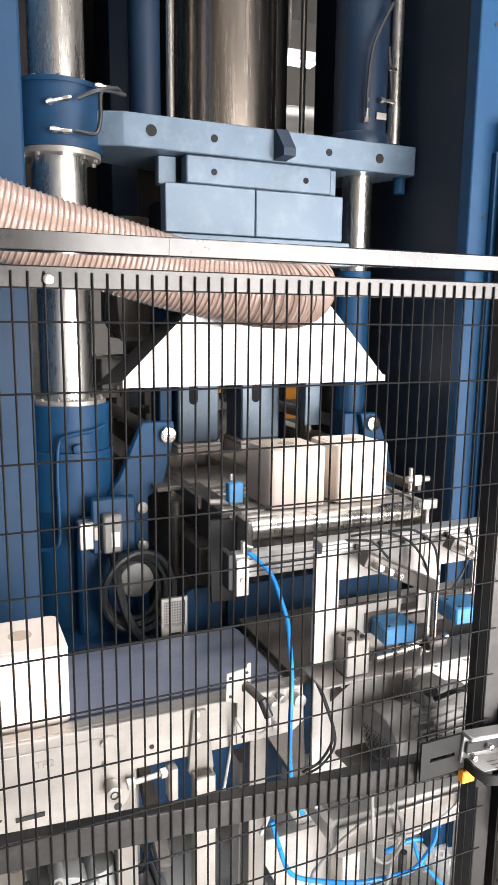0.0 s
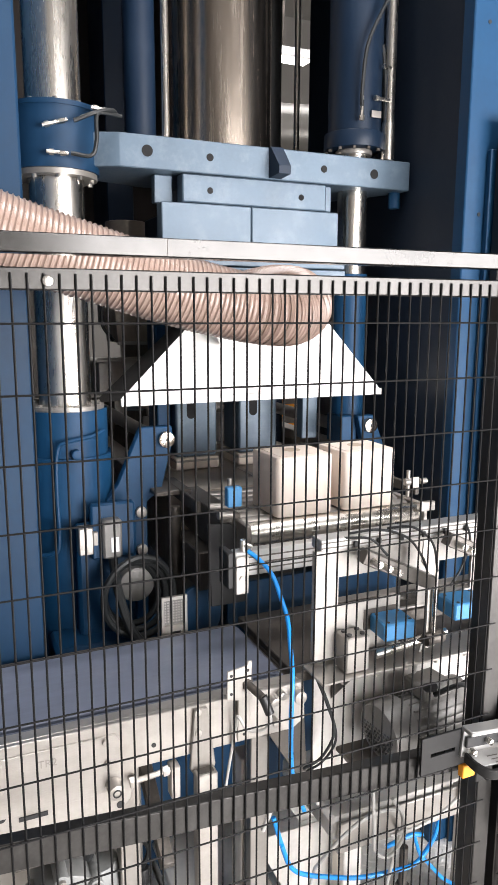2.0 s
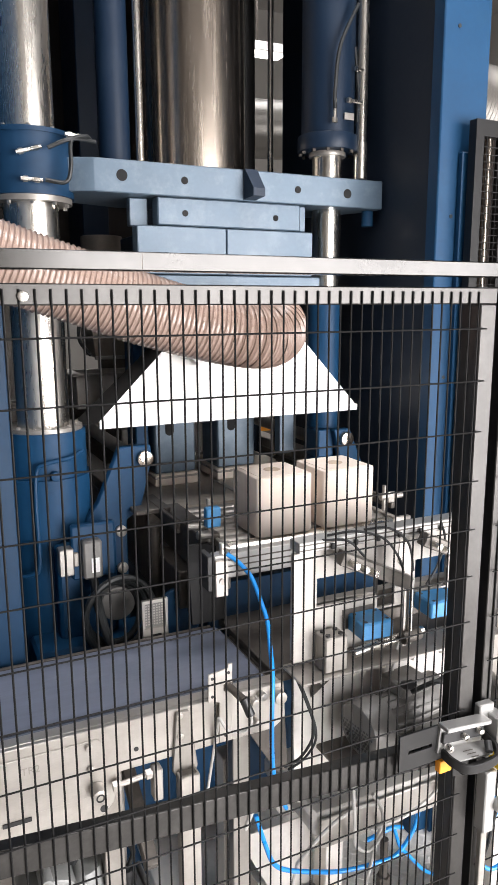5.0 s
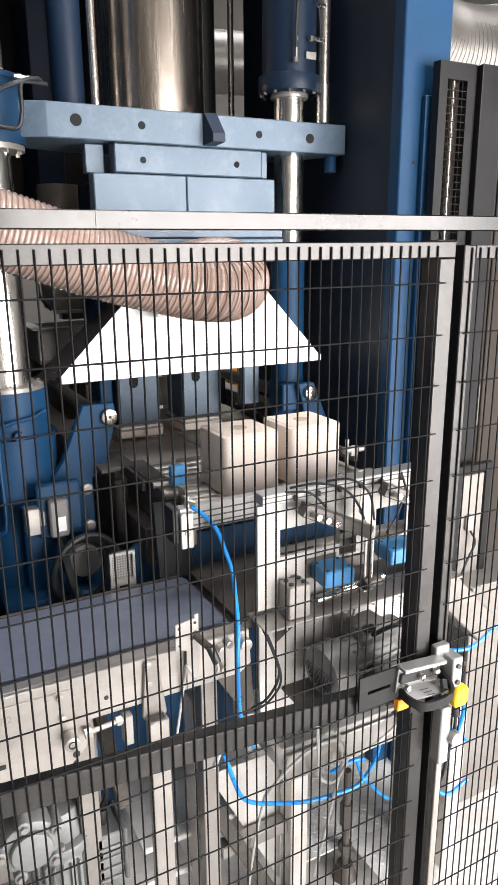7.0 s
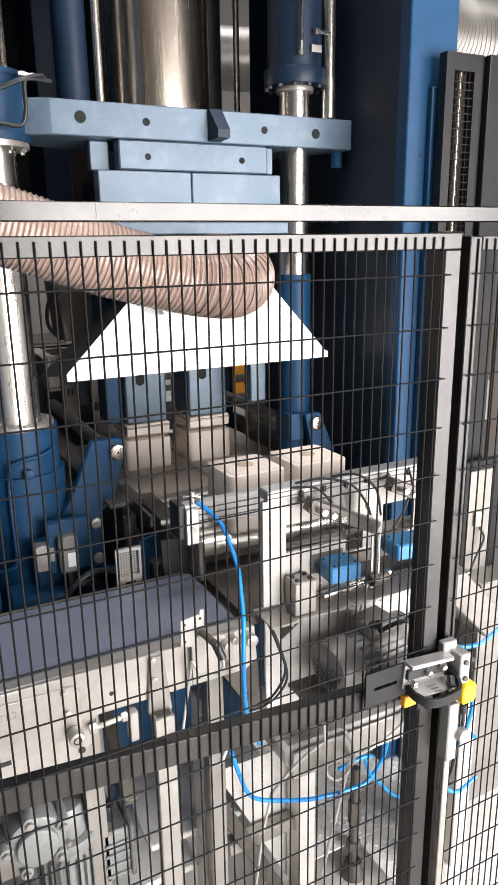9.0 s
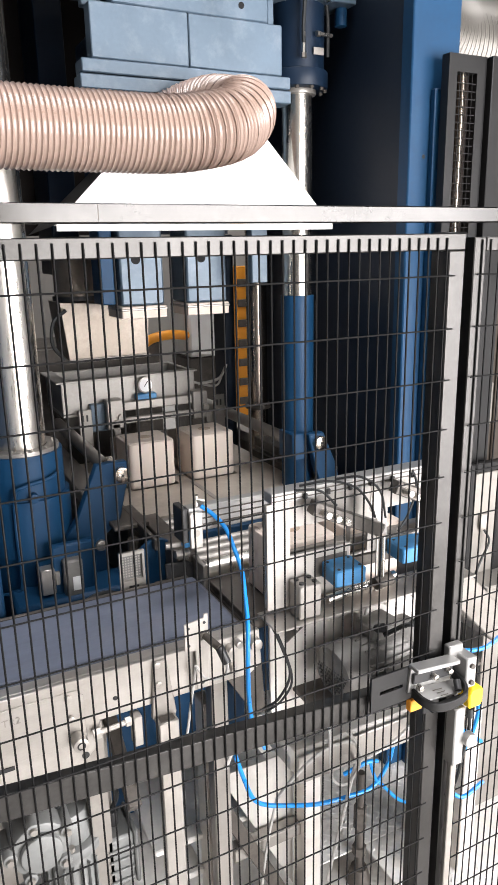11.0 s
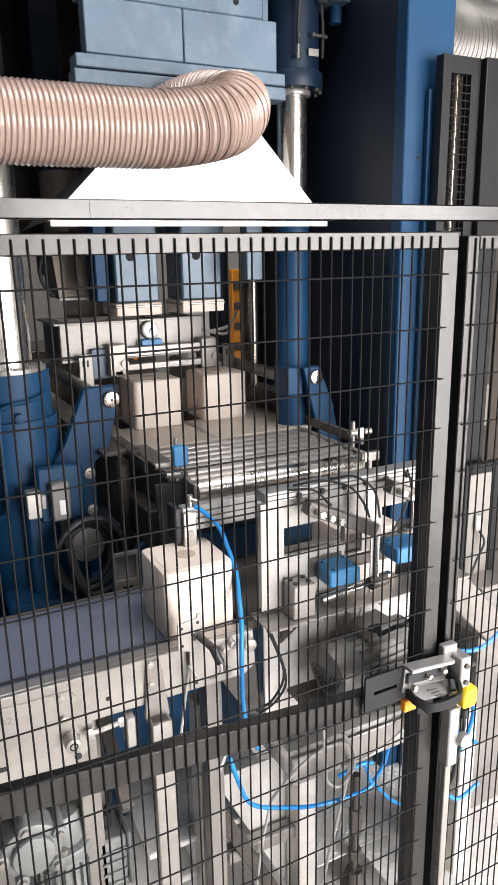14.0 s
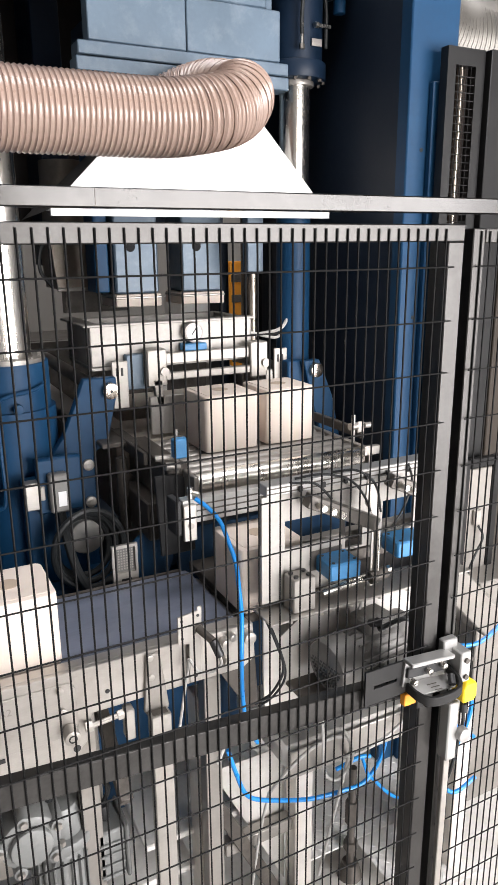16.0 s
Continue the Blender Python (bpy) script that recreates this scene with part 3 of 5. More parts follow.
    box(b, 1.225, 1.28, 1.615, 1.63, TZ - 0.02, TZ + 0.008, 0.002)
    part("roller_side", b, STAINLESS, t)
    b = box(B(), 0.72, 1.20, 1.70, 1.74, TZ - 0.115, TZ - 0.06, 0.002)
    part("roller_beam", b, STEEL_DARK, t)
    # sensor posts
    s = part("sensor", box(B(), 0.648, 0.689, 1.665, 1.69, 1.378, 1.432, 0.003), SENSOR_BLUE, t, "blue photo sensor")
    b = cyl(B(), (0.667, 1.70, 1.33), (0.667, 1.70, 1.45), 0.006, seg=12)
    cyl(b, (0.61, 1.71, 1.375), (0.66, 1.70, 1.375), 0.009, seg=12)
    cyl(b, (0.63, 1.69, 1.355), (0.67, 1.69, 1.352), 0.012, seg=12)
    part("sensor_clamp", b, STAINLESS_DULL, t)
    b = cyl(B(), (1.235, 1.69, 1.345), (1.235, 1.69, 1.425), 0.006, seg=12)
    cyl(b, (1.222, 1.69, 1.39), (1.248, 1.69, 1.39), 0.011, seg=12)
    box(b, 1.25, 1.275, 1.688, 1.694, 1.368, 1.402, 0.002)
    cyl(b, (1.275, 1.69, 1.388), (1.30, 1.69, 1.388), 0.009, seg=12)
    part("reflector_post", b, STAINLESS, t)
    # housing under the rollers
    part("drive_box", box(B(), 0.60, 0.70, 1.76, 1.98, 1.12, TZ - 0.105, 0.004), STEEL_DARK, t, "dark oily drive box under the rollers")
    part("drive_plate", prism(B(), [(0.61, 1.10), (0.71, 1.10), (0.71, 1.30), (0.66, 1.33), (0.60, 1.33)], 1.69, 1.70, 0.002), BLACK_PLASTIC, t)
    part("drive_cylinder", cyl(B(), (0.585, 1.93, 1.10), (0.585, 1.93, 1.325), 0.018, seg=24, bev=0.003), STEEL_DARK, t)
    part("shelf_bracket", box(B(), 0.53, 0.64, 1.93, 2.10, 1.355, 1.37, 0.003), STEEL_DARK, t)
    # switch boxes and their cables
    sw = part("switch_box", box(B(), 0.298, 0.338, 1.885, 1.925, 1.222, 1.300, 0.003), STAINLESS, t, "pale grey switch box")
    part("switch_lever", box(B(), 0.3385, 0.352, 1.89, 1.92, 1.245, 1.285, 0.002), STAINLESS_DULL, sw)
    sw = part("switch_box", box(B(), 0.361, 0.415, 1.87, 1.925, 1.208, 1.320, 0.006), MOTOR_DARK, t, "grey limit switch box")
    part("sticker", box(B(), 0.383, 0.405, 1.8685, 1.8705, 1.228, 1.27, 0), LABEL, sw)
    part("hydraulic_elbow", cyl(B(), (0.455, 1.875, 1.12), (0.455, 1.929, 1.12), 0.052, seg=28, bev=0.008), MOTOR_DARK, t, "grey hydraulic elbow")
    for k in range(3):
        r0 = 0.078 + 0.011 * k
        ring_pts = [(0.437 + 0.006 * k + r0 * math.cos(a), 1.868 - 0.018 * k + 0.008 * math.sin(2 * a), 1.10 + 1.15 * r0 * math.sin(a)) for a in [2 * math.pi * q / 14 - 0.5 * k for q in range(15)]]
        part("cable_loop", tube(B(), ring_pts, 0.0095, 8, 4), BLACK, t, "looped black cable")
    b = B()
    tube(b, [(0.39, 1.895, 1.21), (0.395, 1.85, 1.12), (0.415, 1.815, 1.03), (0.455, 1.80, 0.97), (0.52, 1.80, 0.94)], 0.013)
    part("switch_cable", b, BLACK, t)
    # chute above
    b = B()
    lo = [b.verts.new(v) for v in ((0.605, 2.66, 1.77), (0.915, 2.66, 1.77), (0.915, 2.86, 1.77), (0.605, 2.86, 1.77))]
    hi = [b.verts.new(v) for v in ((0.585, 2.66, 1.985), (0.925, 2.66, 1.965), (0.925, 2.86, 1.965), (0.585, 2.86, 1.985))]
    for i in range(4):
        j = (i + 1) % 4
        b.faces.new((lo[i], lo[j], hi[j], hi[i]))
    b.faces.new(hi)
    bmesh.ops.recalc_face_normals(b, faces=b.faces[:])
    bmesh.ops.solidify(b, geom=b.faces[:], thickness=0.003)
    part("chute", b, TAN_SHEET, t, "scuffed tan steel filling chute", 20)
    part("chute_lip", box(B(), 0.600, 0.92, 2.645, 2.6595, 1.762, 1.775, 0.002), STAINLESS_DULL, t)
    part("chute_cuff", cyl(B(), (0.668, 2.755, 1.99), (0.668, 2.755, 2.22), 0.078, seg=36, bev=0.004), TAN_SHEET, t, "round sleeve on the filling chute")
    part("chute_seal", ring(B(), (0.668, 2.755), 0.086, 0.0785, 1.988, 2.004), BLACK, t)
    part("chute_hose", tube(B(), [(0.60, 2.64, 1.96), (0.55, 2.63, 1.92), (0.54, 2.63, 1.84), (0.58, 2.63, 1.78)], 0.007), BLACK, t)
    return t


die = die_table()


# ---------------- feeder carriage, moves with the die and slides ----------------
def feeder():
    t = thing("feeder_carriage", "grey steel filling carriage with gauge and pusher bracket", "feeder")
    y = 2.46
    b = B()
    x0, x1, y0, y1, z0, z1 = 0.56, 1.105, y + 0.06, y + 0.34, 1.565, 1.69
    w = 0.018
    box(b, x0, x1, y0, y0 + w, z0, z1, 0.003)
    box(b, x0, x1, y1 - w, y1, z0, z1, 0.003)
    box(b, x0, x0 + w, y0 + w, y1 - w, z0, z1, 0.003)
    box(b, x1 - w, x1, y0 + w, y1 - w, z0, z1, 0.003)
    box(b, x0, x1, y0, y1, z0 - 0.012, z0 - 0.001, 0.002)
    part("filling_box", b, FEEDER_STEEL, t, "open grey steel filling box")
    b = box(B(), x0 - 0.02, x1 + 0.01, y0 - 0.01, y0 + 0.03, z1 - 0.004, z1 + 0.004, 0.002)
    box(b, x0 - 0.02, x0 + 0.03, y0 + 0.031, y1, z1 - 0.004, z1 + 0.004, 0.002)
    part("box_rim", b, FEEDER_STEEL, t)
    g = part("gauge", cyl(B(), (0.885, y0 - 0.03, 1.655), (0.885, y0 - 0.002, 1.655), 0.032, seg=32, bev=0.003), STAINLESS, t, "round pressure gauge")
    part("dial", cyl(B(), (0.885, y0 - 0.032, 1.655), (0.885, y0 - 0.0305, 1.655), 0.026, seg=32), LABEL, g, "white gauge dial")
    part("needle", obox(B(), (0.885, y0 - 0.033, 1.66), (0.003, 0.001, 0.026), (0, 35, 0), 0), BLACK_PLASTIC, g)
    part("valve_block", box(B(), 0.845, 0.925, y0 - 0.04, y0 - 0.003, 1.60, 1.622, 0.003), SENSOR_BLUE, t)
    # pusher bracket
    b = box(B(), 0.74, 1.13, y + 0.01, y + 0.035, 1.565, 1.60, 0.003)
    box(b, 0.77, 1.08, y + 0.005, y + 0.022, 1.515, 1.54, 0.003)
    part("pusher_bar", b, STAINLESS_DULL, t, "bright aluminium pusher bar")
    for x in (0.715, 1.07):
        b = box(B(), x, x + 0.065, y + 0.0, y + 0.05, 1.50, 1.615, 0.004)
        cyl(b, (x + 0.055, y - 0.008, 1.545), (x + 0.055, y + 0.0, 1.545), 0.014, seg=16)
        part("pusher_clamp", b, STAINLESS_DULL, t)
    for x in (0.745, 1.135):
        part("pusher_finger", prism(B(), [(x, 1.44), (x + 0.022, 1.44), (x + 0.018, 1.52), (x - 0.012, 1.52)], y, y + 0.02, 0.002), STAINLESS_DULL, t)
    part("pusher_body", box(B(), 0.66, 0.735, y + 0.035, y + 0.10, 1.49, 1.60, 0.004), BLUE_LIGHT, t)
    part("pusher_face", box(B(), 0.72, 1.15, y + 0.0, y + 0.012, TZ + 0.01, 1.47, 0.003), FEEDER_STEEL, t)
    for x in (0.61, 1.17):
        b = box(B(), x, x + 0.05, y + 0.02, y + 0.028, 1.44, 1.585, 0.002)
        part("slot_plate", b, STAINLESS_DULL, t)
        for k in range(2):
            part("key_slot", box(B(), x + 0.012 + 0.016 * k, x + 0.019 + 0.016 * k, y + 0.018, y + 0.021, 1.54, 1.565, 0.001), BLACK_PLASTIC, t)
    b = tube(B(), [(1.12, y0, 1.63), (1.20, y0 - 0.03, 1.65), (1.24, y0 - 0.02, 1.70), (1.24, y0 + 0.05, 1.63)], 0.006)
    tube(b, [(1.10, y0, 1.64), (1.19, y0 - 0.02, 1.62), (1.23, y0, 1.66)], 0.005)
    part("air_hose", b, GREY_CABLE, t)
    return t


feed = feeder()

# ---------------- salt blocks ----------------
BW, BD, BH = 0.172, 0.175, 0.166


def salt_block(label):
    """Origin at the middle of the underside."""
    t = thing("salt_block", label, "salt block", "pressed salt blocks")
    b = box(B(), -BW / 2, BW / 2, -BD / 2, BD / 2, 0, BH, 0)
    up = [e for e in b.edges if abs(e.verts[0].co.z - e.verts[1].co.z) > 0.1]
    bmesh.ops.bevel(b, geom=up, offset=0.018, segments=4, affect="EDGES", profile=0.5)
    top = [e for e in b.edges if min(v.co.z for v in e.verts) > BH - 0.001 or max(v.co.z for v in e.verts) < 0.001]
    bmesh.ops.bevel(b, geom=top, offset=0.005, segments=2, affect="EDGES", profile=0.5)
    part("body", b, SALT, t)
    ri = box(B(), -BW / 2 + 0.014, BW / 2 - 0.014, -BD / 2 + 0.014, BD / 2 - 0.014, BH - 0.002, BH + 0.0015, 0)
    up = [e for e in ri.edges if abs(e.verts[0].co.z - e.verts[1].co.z) > 0.002]
    bmesh.ops.bevel(ri, geom=up, offset=0.012, segments=3, affect="EDGES", profile=0.5)
    part("top_panel", ri, SALT, t)
    part("lick_hole", cyl(B(), (0.0, 0, BH + 0.0016), (0.0, 0, BH + 0.0026), 0.024, seg=24), SALT_TOP, t, "shallow round hole in the top")
    return t


block_a1 = salt_block("cream pressed salt block on the roller outfeed")
block_a2 = salt_block("cream pressed salt block on the roller outfeed")
block_b1 = salt_block("freshly pressed cream salt block in the die")
block_b2 = salt_block("freshly pressed cream salt block in the die")
block_c = salt_block("cream salt block riding on the belt conveyor")


# ---------------- extraction hose, in rigid ribbed pieces ----------------
HOSE_R, PIECE = 0.081, 0.024


def hose_line(dz):
    low = 0.432 - dz
    pts = []
    for x, y, z, s in ((0.77, 1.972, 2.275, 1.0), (0.825, 1.945, 2.30, 1.0), (0.873, 1.885, 2.31, 0.99), (0.897, 1.80, 2.292, 0.96), (0.876, 1.71, 2.272, 0.97),
                       (0.815, 1.645, 2.233, 0.913), (0.735, 1.62, 2.21, 0.845), (0.63, 1.615, 2.195, 0.76), (0.48, 1.615, 2.192, 0.66), (0.32, 1.61, 2.19, 0.53),
                       (0.16, 1.60, 2.19, 0.41), (0.0, 1.59, 2.195, 0.28), (-0.2, 1.58, 2.215, 0.13), (-0.4, 1.57, 2.25, 0.0), (-0.7, 1.55, 2.36, 0.0), (-1.0, 1.55, 2.5, 0.0)):
        pts.append((x, y, z - low * s))
    return spline(pts, 10)


def hose_poses(dz, count):
    line = hose_line(dz)
    run, out, want = 0.0, [], 0.0
    for a, b in zip(line, line[1:]):
        d = (b - a).length
        while run + d >= want and len(out) < count:
            out.append((a + (b - a) * ((want - run) / d)))
            want += PIECE
        run += d
    poses = []
    for i, p in enumerate(out):
        way = out[min(i + 1, len(out) - 1)] - out[max(i - 1, 0)]
        poses.append(Matrix.Translation(p) @ way.to_track_quat("Z", "Y").to_matrix().to_4x4())
    return poses


def hose():
    t = thing("extraction_hose", "tan ribbed flexible extraction hose above the hood", "hose")
    b = B()
    prof = []
    ribs = 2
    for k in range(ribs * 8 + 9):
        u = (k - 4) / (ribs * 8)
        prof.append((u * PIECE - PIECE / 2, HOSE_R + 0.0034 * max(0.0, math.cos(2 * math.pi * (u * ribs - 0.5))) ** 1.5))
    seg = 40
    loops = [[b.verts.new((r * math.cos(2 * math.pi * i / seg), r * math.sin(2 * math.pi * i / seg), z)) for i in range(seg)] for z, r in prof]
    for p, q in zip(loops, loops[1:]):
        for i in range(seg):
            j = (i + 1) % seg
            b.faces.new((p[i], p[j], q[j], q[i]))
    first = part("hose_piece", b, HOSE, t, "", 60)
    pieces = [first]
    for i in range(64):
        o = first.copy()
        scene.collection.objects.link(o)
        pieces.append(o)
    return t, pieces


hose_thing, hose_pieces = hose()

# ---------------- belt conveyor ----------------
BZ = 1.061


def conveyor():
    t = thing("belt_conveyor", "stainless belt conveyor with a blue-grey belt", "conveyor")
    b = box(B(), -1.2, 0.665, 1.385, 1.66, BZ - 0.012, BZ, 0.002)
    part("belt", b, BELT, t, "smooth blue-grey conveyor belt")
    part("belt_edge", box(B(), -1.2, 0.66, 1.35, 1.384, BZ - 0.02, BZ - 0.006, 0.002), BELT, t)
    part("slider_bed", box(B(), -1.2, 0.64, 1.36, 1.67, BZ - 0.09, BZ - 0.022, 0.002), STAINLESS_DULL, t)
    part("end_roller", cyl(B(), (0.655, 1.39, BZ - 0.033), (0.655, 1.66, BZ - 0.033), 0.031, seg=28), BELT, t)
    part("side_panel", prism(B(), [(-1.2, 1.076), (0.685, 1.076), (0.69, 0.985), (0.66, 0.965), (0.30, 0.965), (0.285, 0.90), (0.25, 0.868), (-1.2, 0.868)], 1.30, 1.312, 0.002), STAINLESS, t, "brushed stainless side panel")
    part("panel_fold", box(B(), -1.2, 0.68, 1.313, 1.345, 1.066, 1.0755, 0.002), STAINLESS, t)
    part("joint_plate", prism(B(), [(-1.2, 1.055), (0.255, 1.055), (0.268, 1.04), (0.268, 0.93), (-1.2, 0.93)], 1.295, 1.2995, 0.001), STAINLESS, t)
    part("side_panel", box(B(), -1.2, 0.66, 1.675, 1.687, 0.90, 1.056, 0.002), STEEL_DARK, t)
    repeat("panel_bolt", cyl(B(), (0, 1.287, 0), (0, 1.2945, 0), 0.0075, seg=16, bev=0.001), STAINLESS, t,
           [(x, 0, z) for x, z in ((0.235, 1.044), (0.238, 0.995), (0.03, 1.044), (0.03, 0.995), (0.429, 1.064), (0.430, 1.016))])
    for x, z, r in ((0.137, 0.938, 0.009), (0.03, 0.93, 0.009), (0.335, 1.008, 0.005), (0.262, 0.892, 0.008)):
        part("panel_hole", cyl(B(), (x, 1.2985, z), (x, 1.3005, z), r, seg=20), BLACK_PLASTIC, t)
    for x in (0.09, 0.215):
        part("panel_slot", obox(B(), (x, 1.2990, 0.943 if x > 0.1 else 0.918), (0.055, 0.003, 0.009), (0, 0, 0), 0.0), BLACK_PLASTIC, t)
    # writing on the panel
    cu = bpy.data.curves.new("panel_mark", "FONT")
    cu.body, cu.size, cu.extrude = "TR2", 0.022, 0.0003
    mk = new("panel_mark", cu)
    mk.data.materials.append(STAINLESS_DULL)
    mk.parent, mk.matrix_basis = t, pose(0.102, 1.2943, 1.02, 90, 0, 0)
    # tension shaft
    sh = part("tension_shaft", cyl(B(), (0.248, 1.262, 0.946), (0.248, 1.2945, 0.946), 0.0165, seg=28, bev=0.002), STAINLESS, t, "steel tensioning shaft end")
    part("shaft_groove", ring(B(), (0, 0), 0.009, 0.006, 0, 0.001, 20), BLACK_PLASTIC, sh).matrix_basis = pose(0.248, 1.2615, 0.946, 90, 0, 0)
    b = cyl(B(), (0.279, 1.285, 0.946), (0.364, 1.285, 0.953), 0.006, seg=12)
    cyl(b, (0.279, 1.285, 0.946), (0.294, 1.285, 0.947), 0.012, seg=6)
    cyl(b, (0.349, 1.285, 0.952), (0.361, 1.285, 0.953), 0.011, seg=6)
    part("tension_bolt", b, STAINLESS, t)
    part("tension_block", box(B(), 0.366, 0.386, 1.28, 1.31, 0.885, 0.958, 0.002), STAINLESS, t)
    # legs: folded channels
    for x0, top in ((0.417, 1.075), ):
        b = prism(B(), [(x0, 0.0), (x0 + 0.046, 0.0), (x0 + 0.046, 0.935), (x0, 0.935)], 1.262, 1.29, 0.002)
        part("leg", b, STAINLESS, t)
        b = prism(B(), [(x0 - 0.006, 0.935), (x0 + 0.006, 0.915), (x0 + 0.045, 0.915), (x0 + 0.052, 0.935), (x0 + 0.035, 1.07), (x0 + 0.005, 1.07)], 1.2905, 1.2995, 0.002)
        part("leg_bracket", b, STAINLESS_DULL, t)
        part("leg_opening", box(B(), x0 + 0.006, x0 + 0.04, 1.268, 1.286, 0.936, 0.9375, 0), STEEL_DARK, t)
    part("leg", box(B(), 0.60, 0.645, 1.40, 1.44, 0.0, 0.97, 0.002), STAINLESS_DULL, t)
    part("leg", box(B(), 0.27, 0.315, 1.35, 1.39, 0.0, 0.97, 0.002), STAINLESS_DULL, t)
    part("leg", box(B(), -0.75, -0.70, 1.262, 1.31, 0.0, 0.95, 0.002), STAINLESS, t)
    part("cross_tie", obox(B(), (0.36, 1.42, 0.80), (0.03, 0.30, 0.03), (35, 0, 0), 0.002), STEEL_DARK, t)
    # sensor bracket at the belt's end
    b = prism(B(), [(0.493, 1.080), (0.494, 1.145), (0.540, 1.151), (0.540, 1.160), (0.551, 1.160), (0.549, 1.077), (0.547, 0.978), (0.518, 0.977), (0.519, 1.074)], 1.285, 1.289, 0.001)
    part("sensor_bracket", b, STAINLESS, t, "angled stainless sensor bracket")
    repeat("bracket_hole", cyl(B(), (0, 1.2838, 0), (0, 1.2855, 0), 0.0035, seg=12), BLACK_PLASTIC, t, [(x, 0, z) for x, z in ((0.503, 1.134), (0.503, 1.092), (0.541, 1.140), (0.533, 0.992))])
    b = cyl(B(), (0.53, 1.33, 1.115), (0.555, 1.235, 1.098), 0.0085, seg=16)
    cyl(b, (0.537, 1.30, 1.11), (0.542, 1.285, 1.106), 0.014, seg=6)
    part("proximity_switch", b, STEEL_DARK, t)
    b = cyl(B(), (0.555, 1.238, 1.10), (0.566, 1.225, 1.065), 0.010, seg=14)
    part("switch_plug", b, BLACK_PLASTIC, t)
    b = tube(B(), [(0.566, 1.225, 1.065), (0.567, 1.225, 1.045), (0.553, 1.235, 1.025), (0.525, 1.25, 1.025), (0.51, 1.265, 1.05), (0.512, 1.28, 1.02), (0.508, 1.30, 0.94), (0.495, 1.32, 0.80)], 0.0035)
    part("switch_cable", b, GREY_CABLE, t)
    repeat("end_screw", cyl(B(), (0, 1.278, 0), (0, 1.299, 0), 0.009, seg=12, bev=0.001), STAINLESS, t, [(0.605, 0, 1.052), (0.625, 0, 1.062), (0.61, 0, 1.00)])
    part("end_bearing", cyl(B(), (0.665, 1.272, 1.052), (0.665, 1.299, 1.052), 0.015, seg=24, bev=0.002), STAINLESS, t)
    return t


conveyor()


def gearmotor():
    t = thing("gear_motor", "grey cast gear motor under the conveyor", "motor")
    cx, cy, cz = 0.152, 1.37, 0.672
    part("gear_case", cyl(B(), (cx, cy - 0.045, cz), (cx, cy + 0.10, cz), 0.066, seg=40, bev=0.008), GEAR_GREY, t)
    part("gear_cover", cyl(B(), (cx, cy - 0.062, cz), (cx, cy - 0.0455, cz), 0.046, seg=36, bev=0.006), GEAR_GREY, t)
    for px, _, pz in [(p[0], 0, p[1]) for p in round_places((cx, cz), 0.066, 0, 5, 0.5)]:
        b = cyl(B(), (px, cy - 0.056, pz), (px, cy + 0.03, pz), 0.015, seg=16, bev=0.002)
        part("bolt_boss", b, GEAR_GREY, t)
        part("cover_bolt", cyl(B(), (px, cy - 0.064, pz), (px, cy - 0.0565, pz), 0.0085, seg=6), STAINLESS_DULL, t)
    # upright motor with a flanged top, fins and a terminal box
    mx, my = 0.226, 1.40
    part("motor_flange", cyl(B(), (mx, my, 0.600), (mx, my, 0.628), 0.076, seg=40, bev=0.005), GEAR_GREY, t)
    part("motor_neck", cyl(B(), (mx, my, 0.6285), (mx, my, 0.70), 0.058, 0.046, seg=36, bev=0.004), GEAR_GREY, t)
    part("motor_body", cyl(B(), (mx, my, 0.28), (mx, my, 0.599), 0.062, seg=36, bev=0.004), GEAR_GREY, t)
    part("fan_cowl", cyl(B(), (mx, my, 0.19), (mx, my, 0.279), 0.070, seg=36, bev=0.008), GEAR_GREY, t)
    first = part("cooling_fin", box(B(), 0.06, 0.073, -0.0016, 0.0016, 0.30, 0.58, 0), GEAR_GREY, t)
    first.matrix_basis = pose(mx, my, 0)
    for k in range(1, 22):
        fin = first.copy()
        scene.collection.objects.link(fin)
        fin.matrix_basis = pose(mx, my, 0, 0, 0, 360 * k / 22)
    repeat("flange_bolt", bolt(B(), (0, 0, 0), 0.008, 0.010, (0, 0, 1)), STAINLESS_DULL, t, round_places((mx, my), 0.065, 0.628, 6, 0.4))
    tb = part("terminal_box", box(B(), 0.300, 0.365, 1.35, 1.45, 0.46, 0.60, 0.006), GEAR_GREY, t)
    part("box_lid", box(B(), 0.3655, 0.376, 1.345, 1.455, 0.455, 0.605, 0.004), GEAR_GREY, tb)
    for i in range(4):
        part("box_rib", box(B(), 0.304, 0.362, 1.344, 1.3495, 0.475 + 0.03 * i, 0.481 + 0.03 * i, 0.001), GEAR_GREY, tb)
    part("cable_gland", cyl(B(), (0.33, 1.40, 0.60), (0.33, 1.40, 0.64), 0.014, seg=12, bev=0.002), BLACK_PLASTIC, tb)
    part("mount", box(B(), cx - 0.14, cx + 0.20, cy + 0.11, cy + 0.14, 0.45, 0.87, 0.004), STAINLESS_DULL, t)
    part("drive_bracket", box(B(), cx - 0.10, cx + 0.06, cy - 0.01, cy + 0.05, 0.75, 0.80, 0.004), STEEL_DARK, t)
    b = tube(B(), [(cx - 0.12, cy - 0.03, 0.82), (cx - 0.02, cy - 0.06, 0.845), (cx + 0.06, cy - 0.04, 0.82), (cx + 0.05, cy - 0.01, 0.74)], 0.010)
    part("motor_cable", b, BLACK, t)
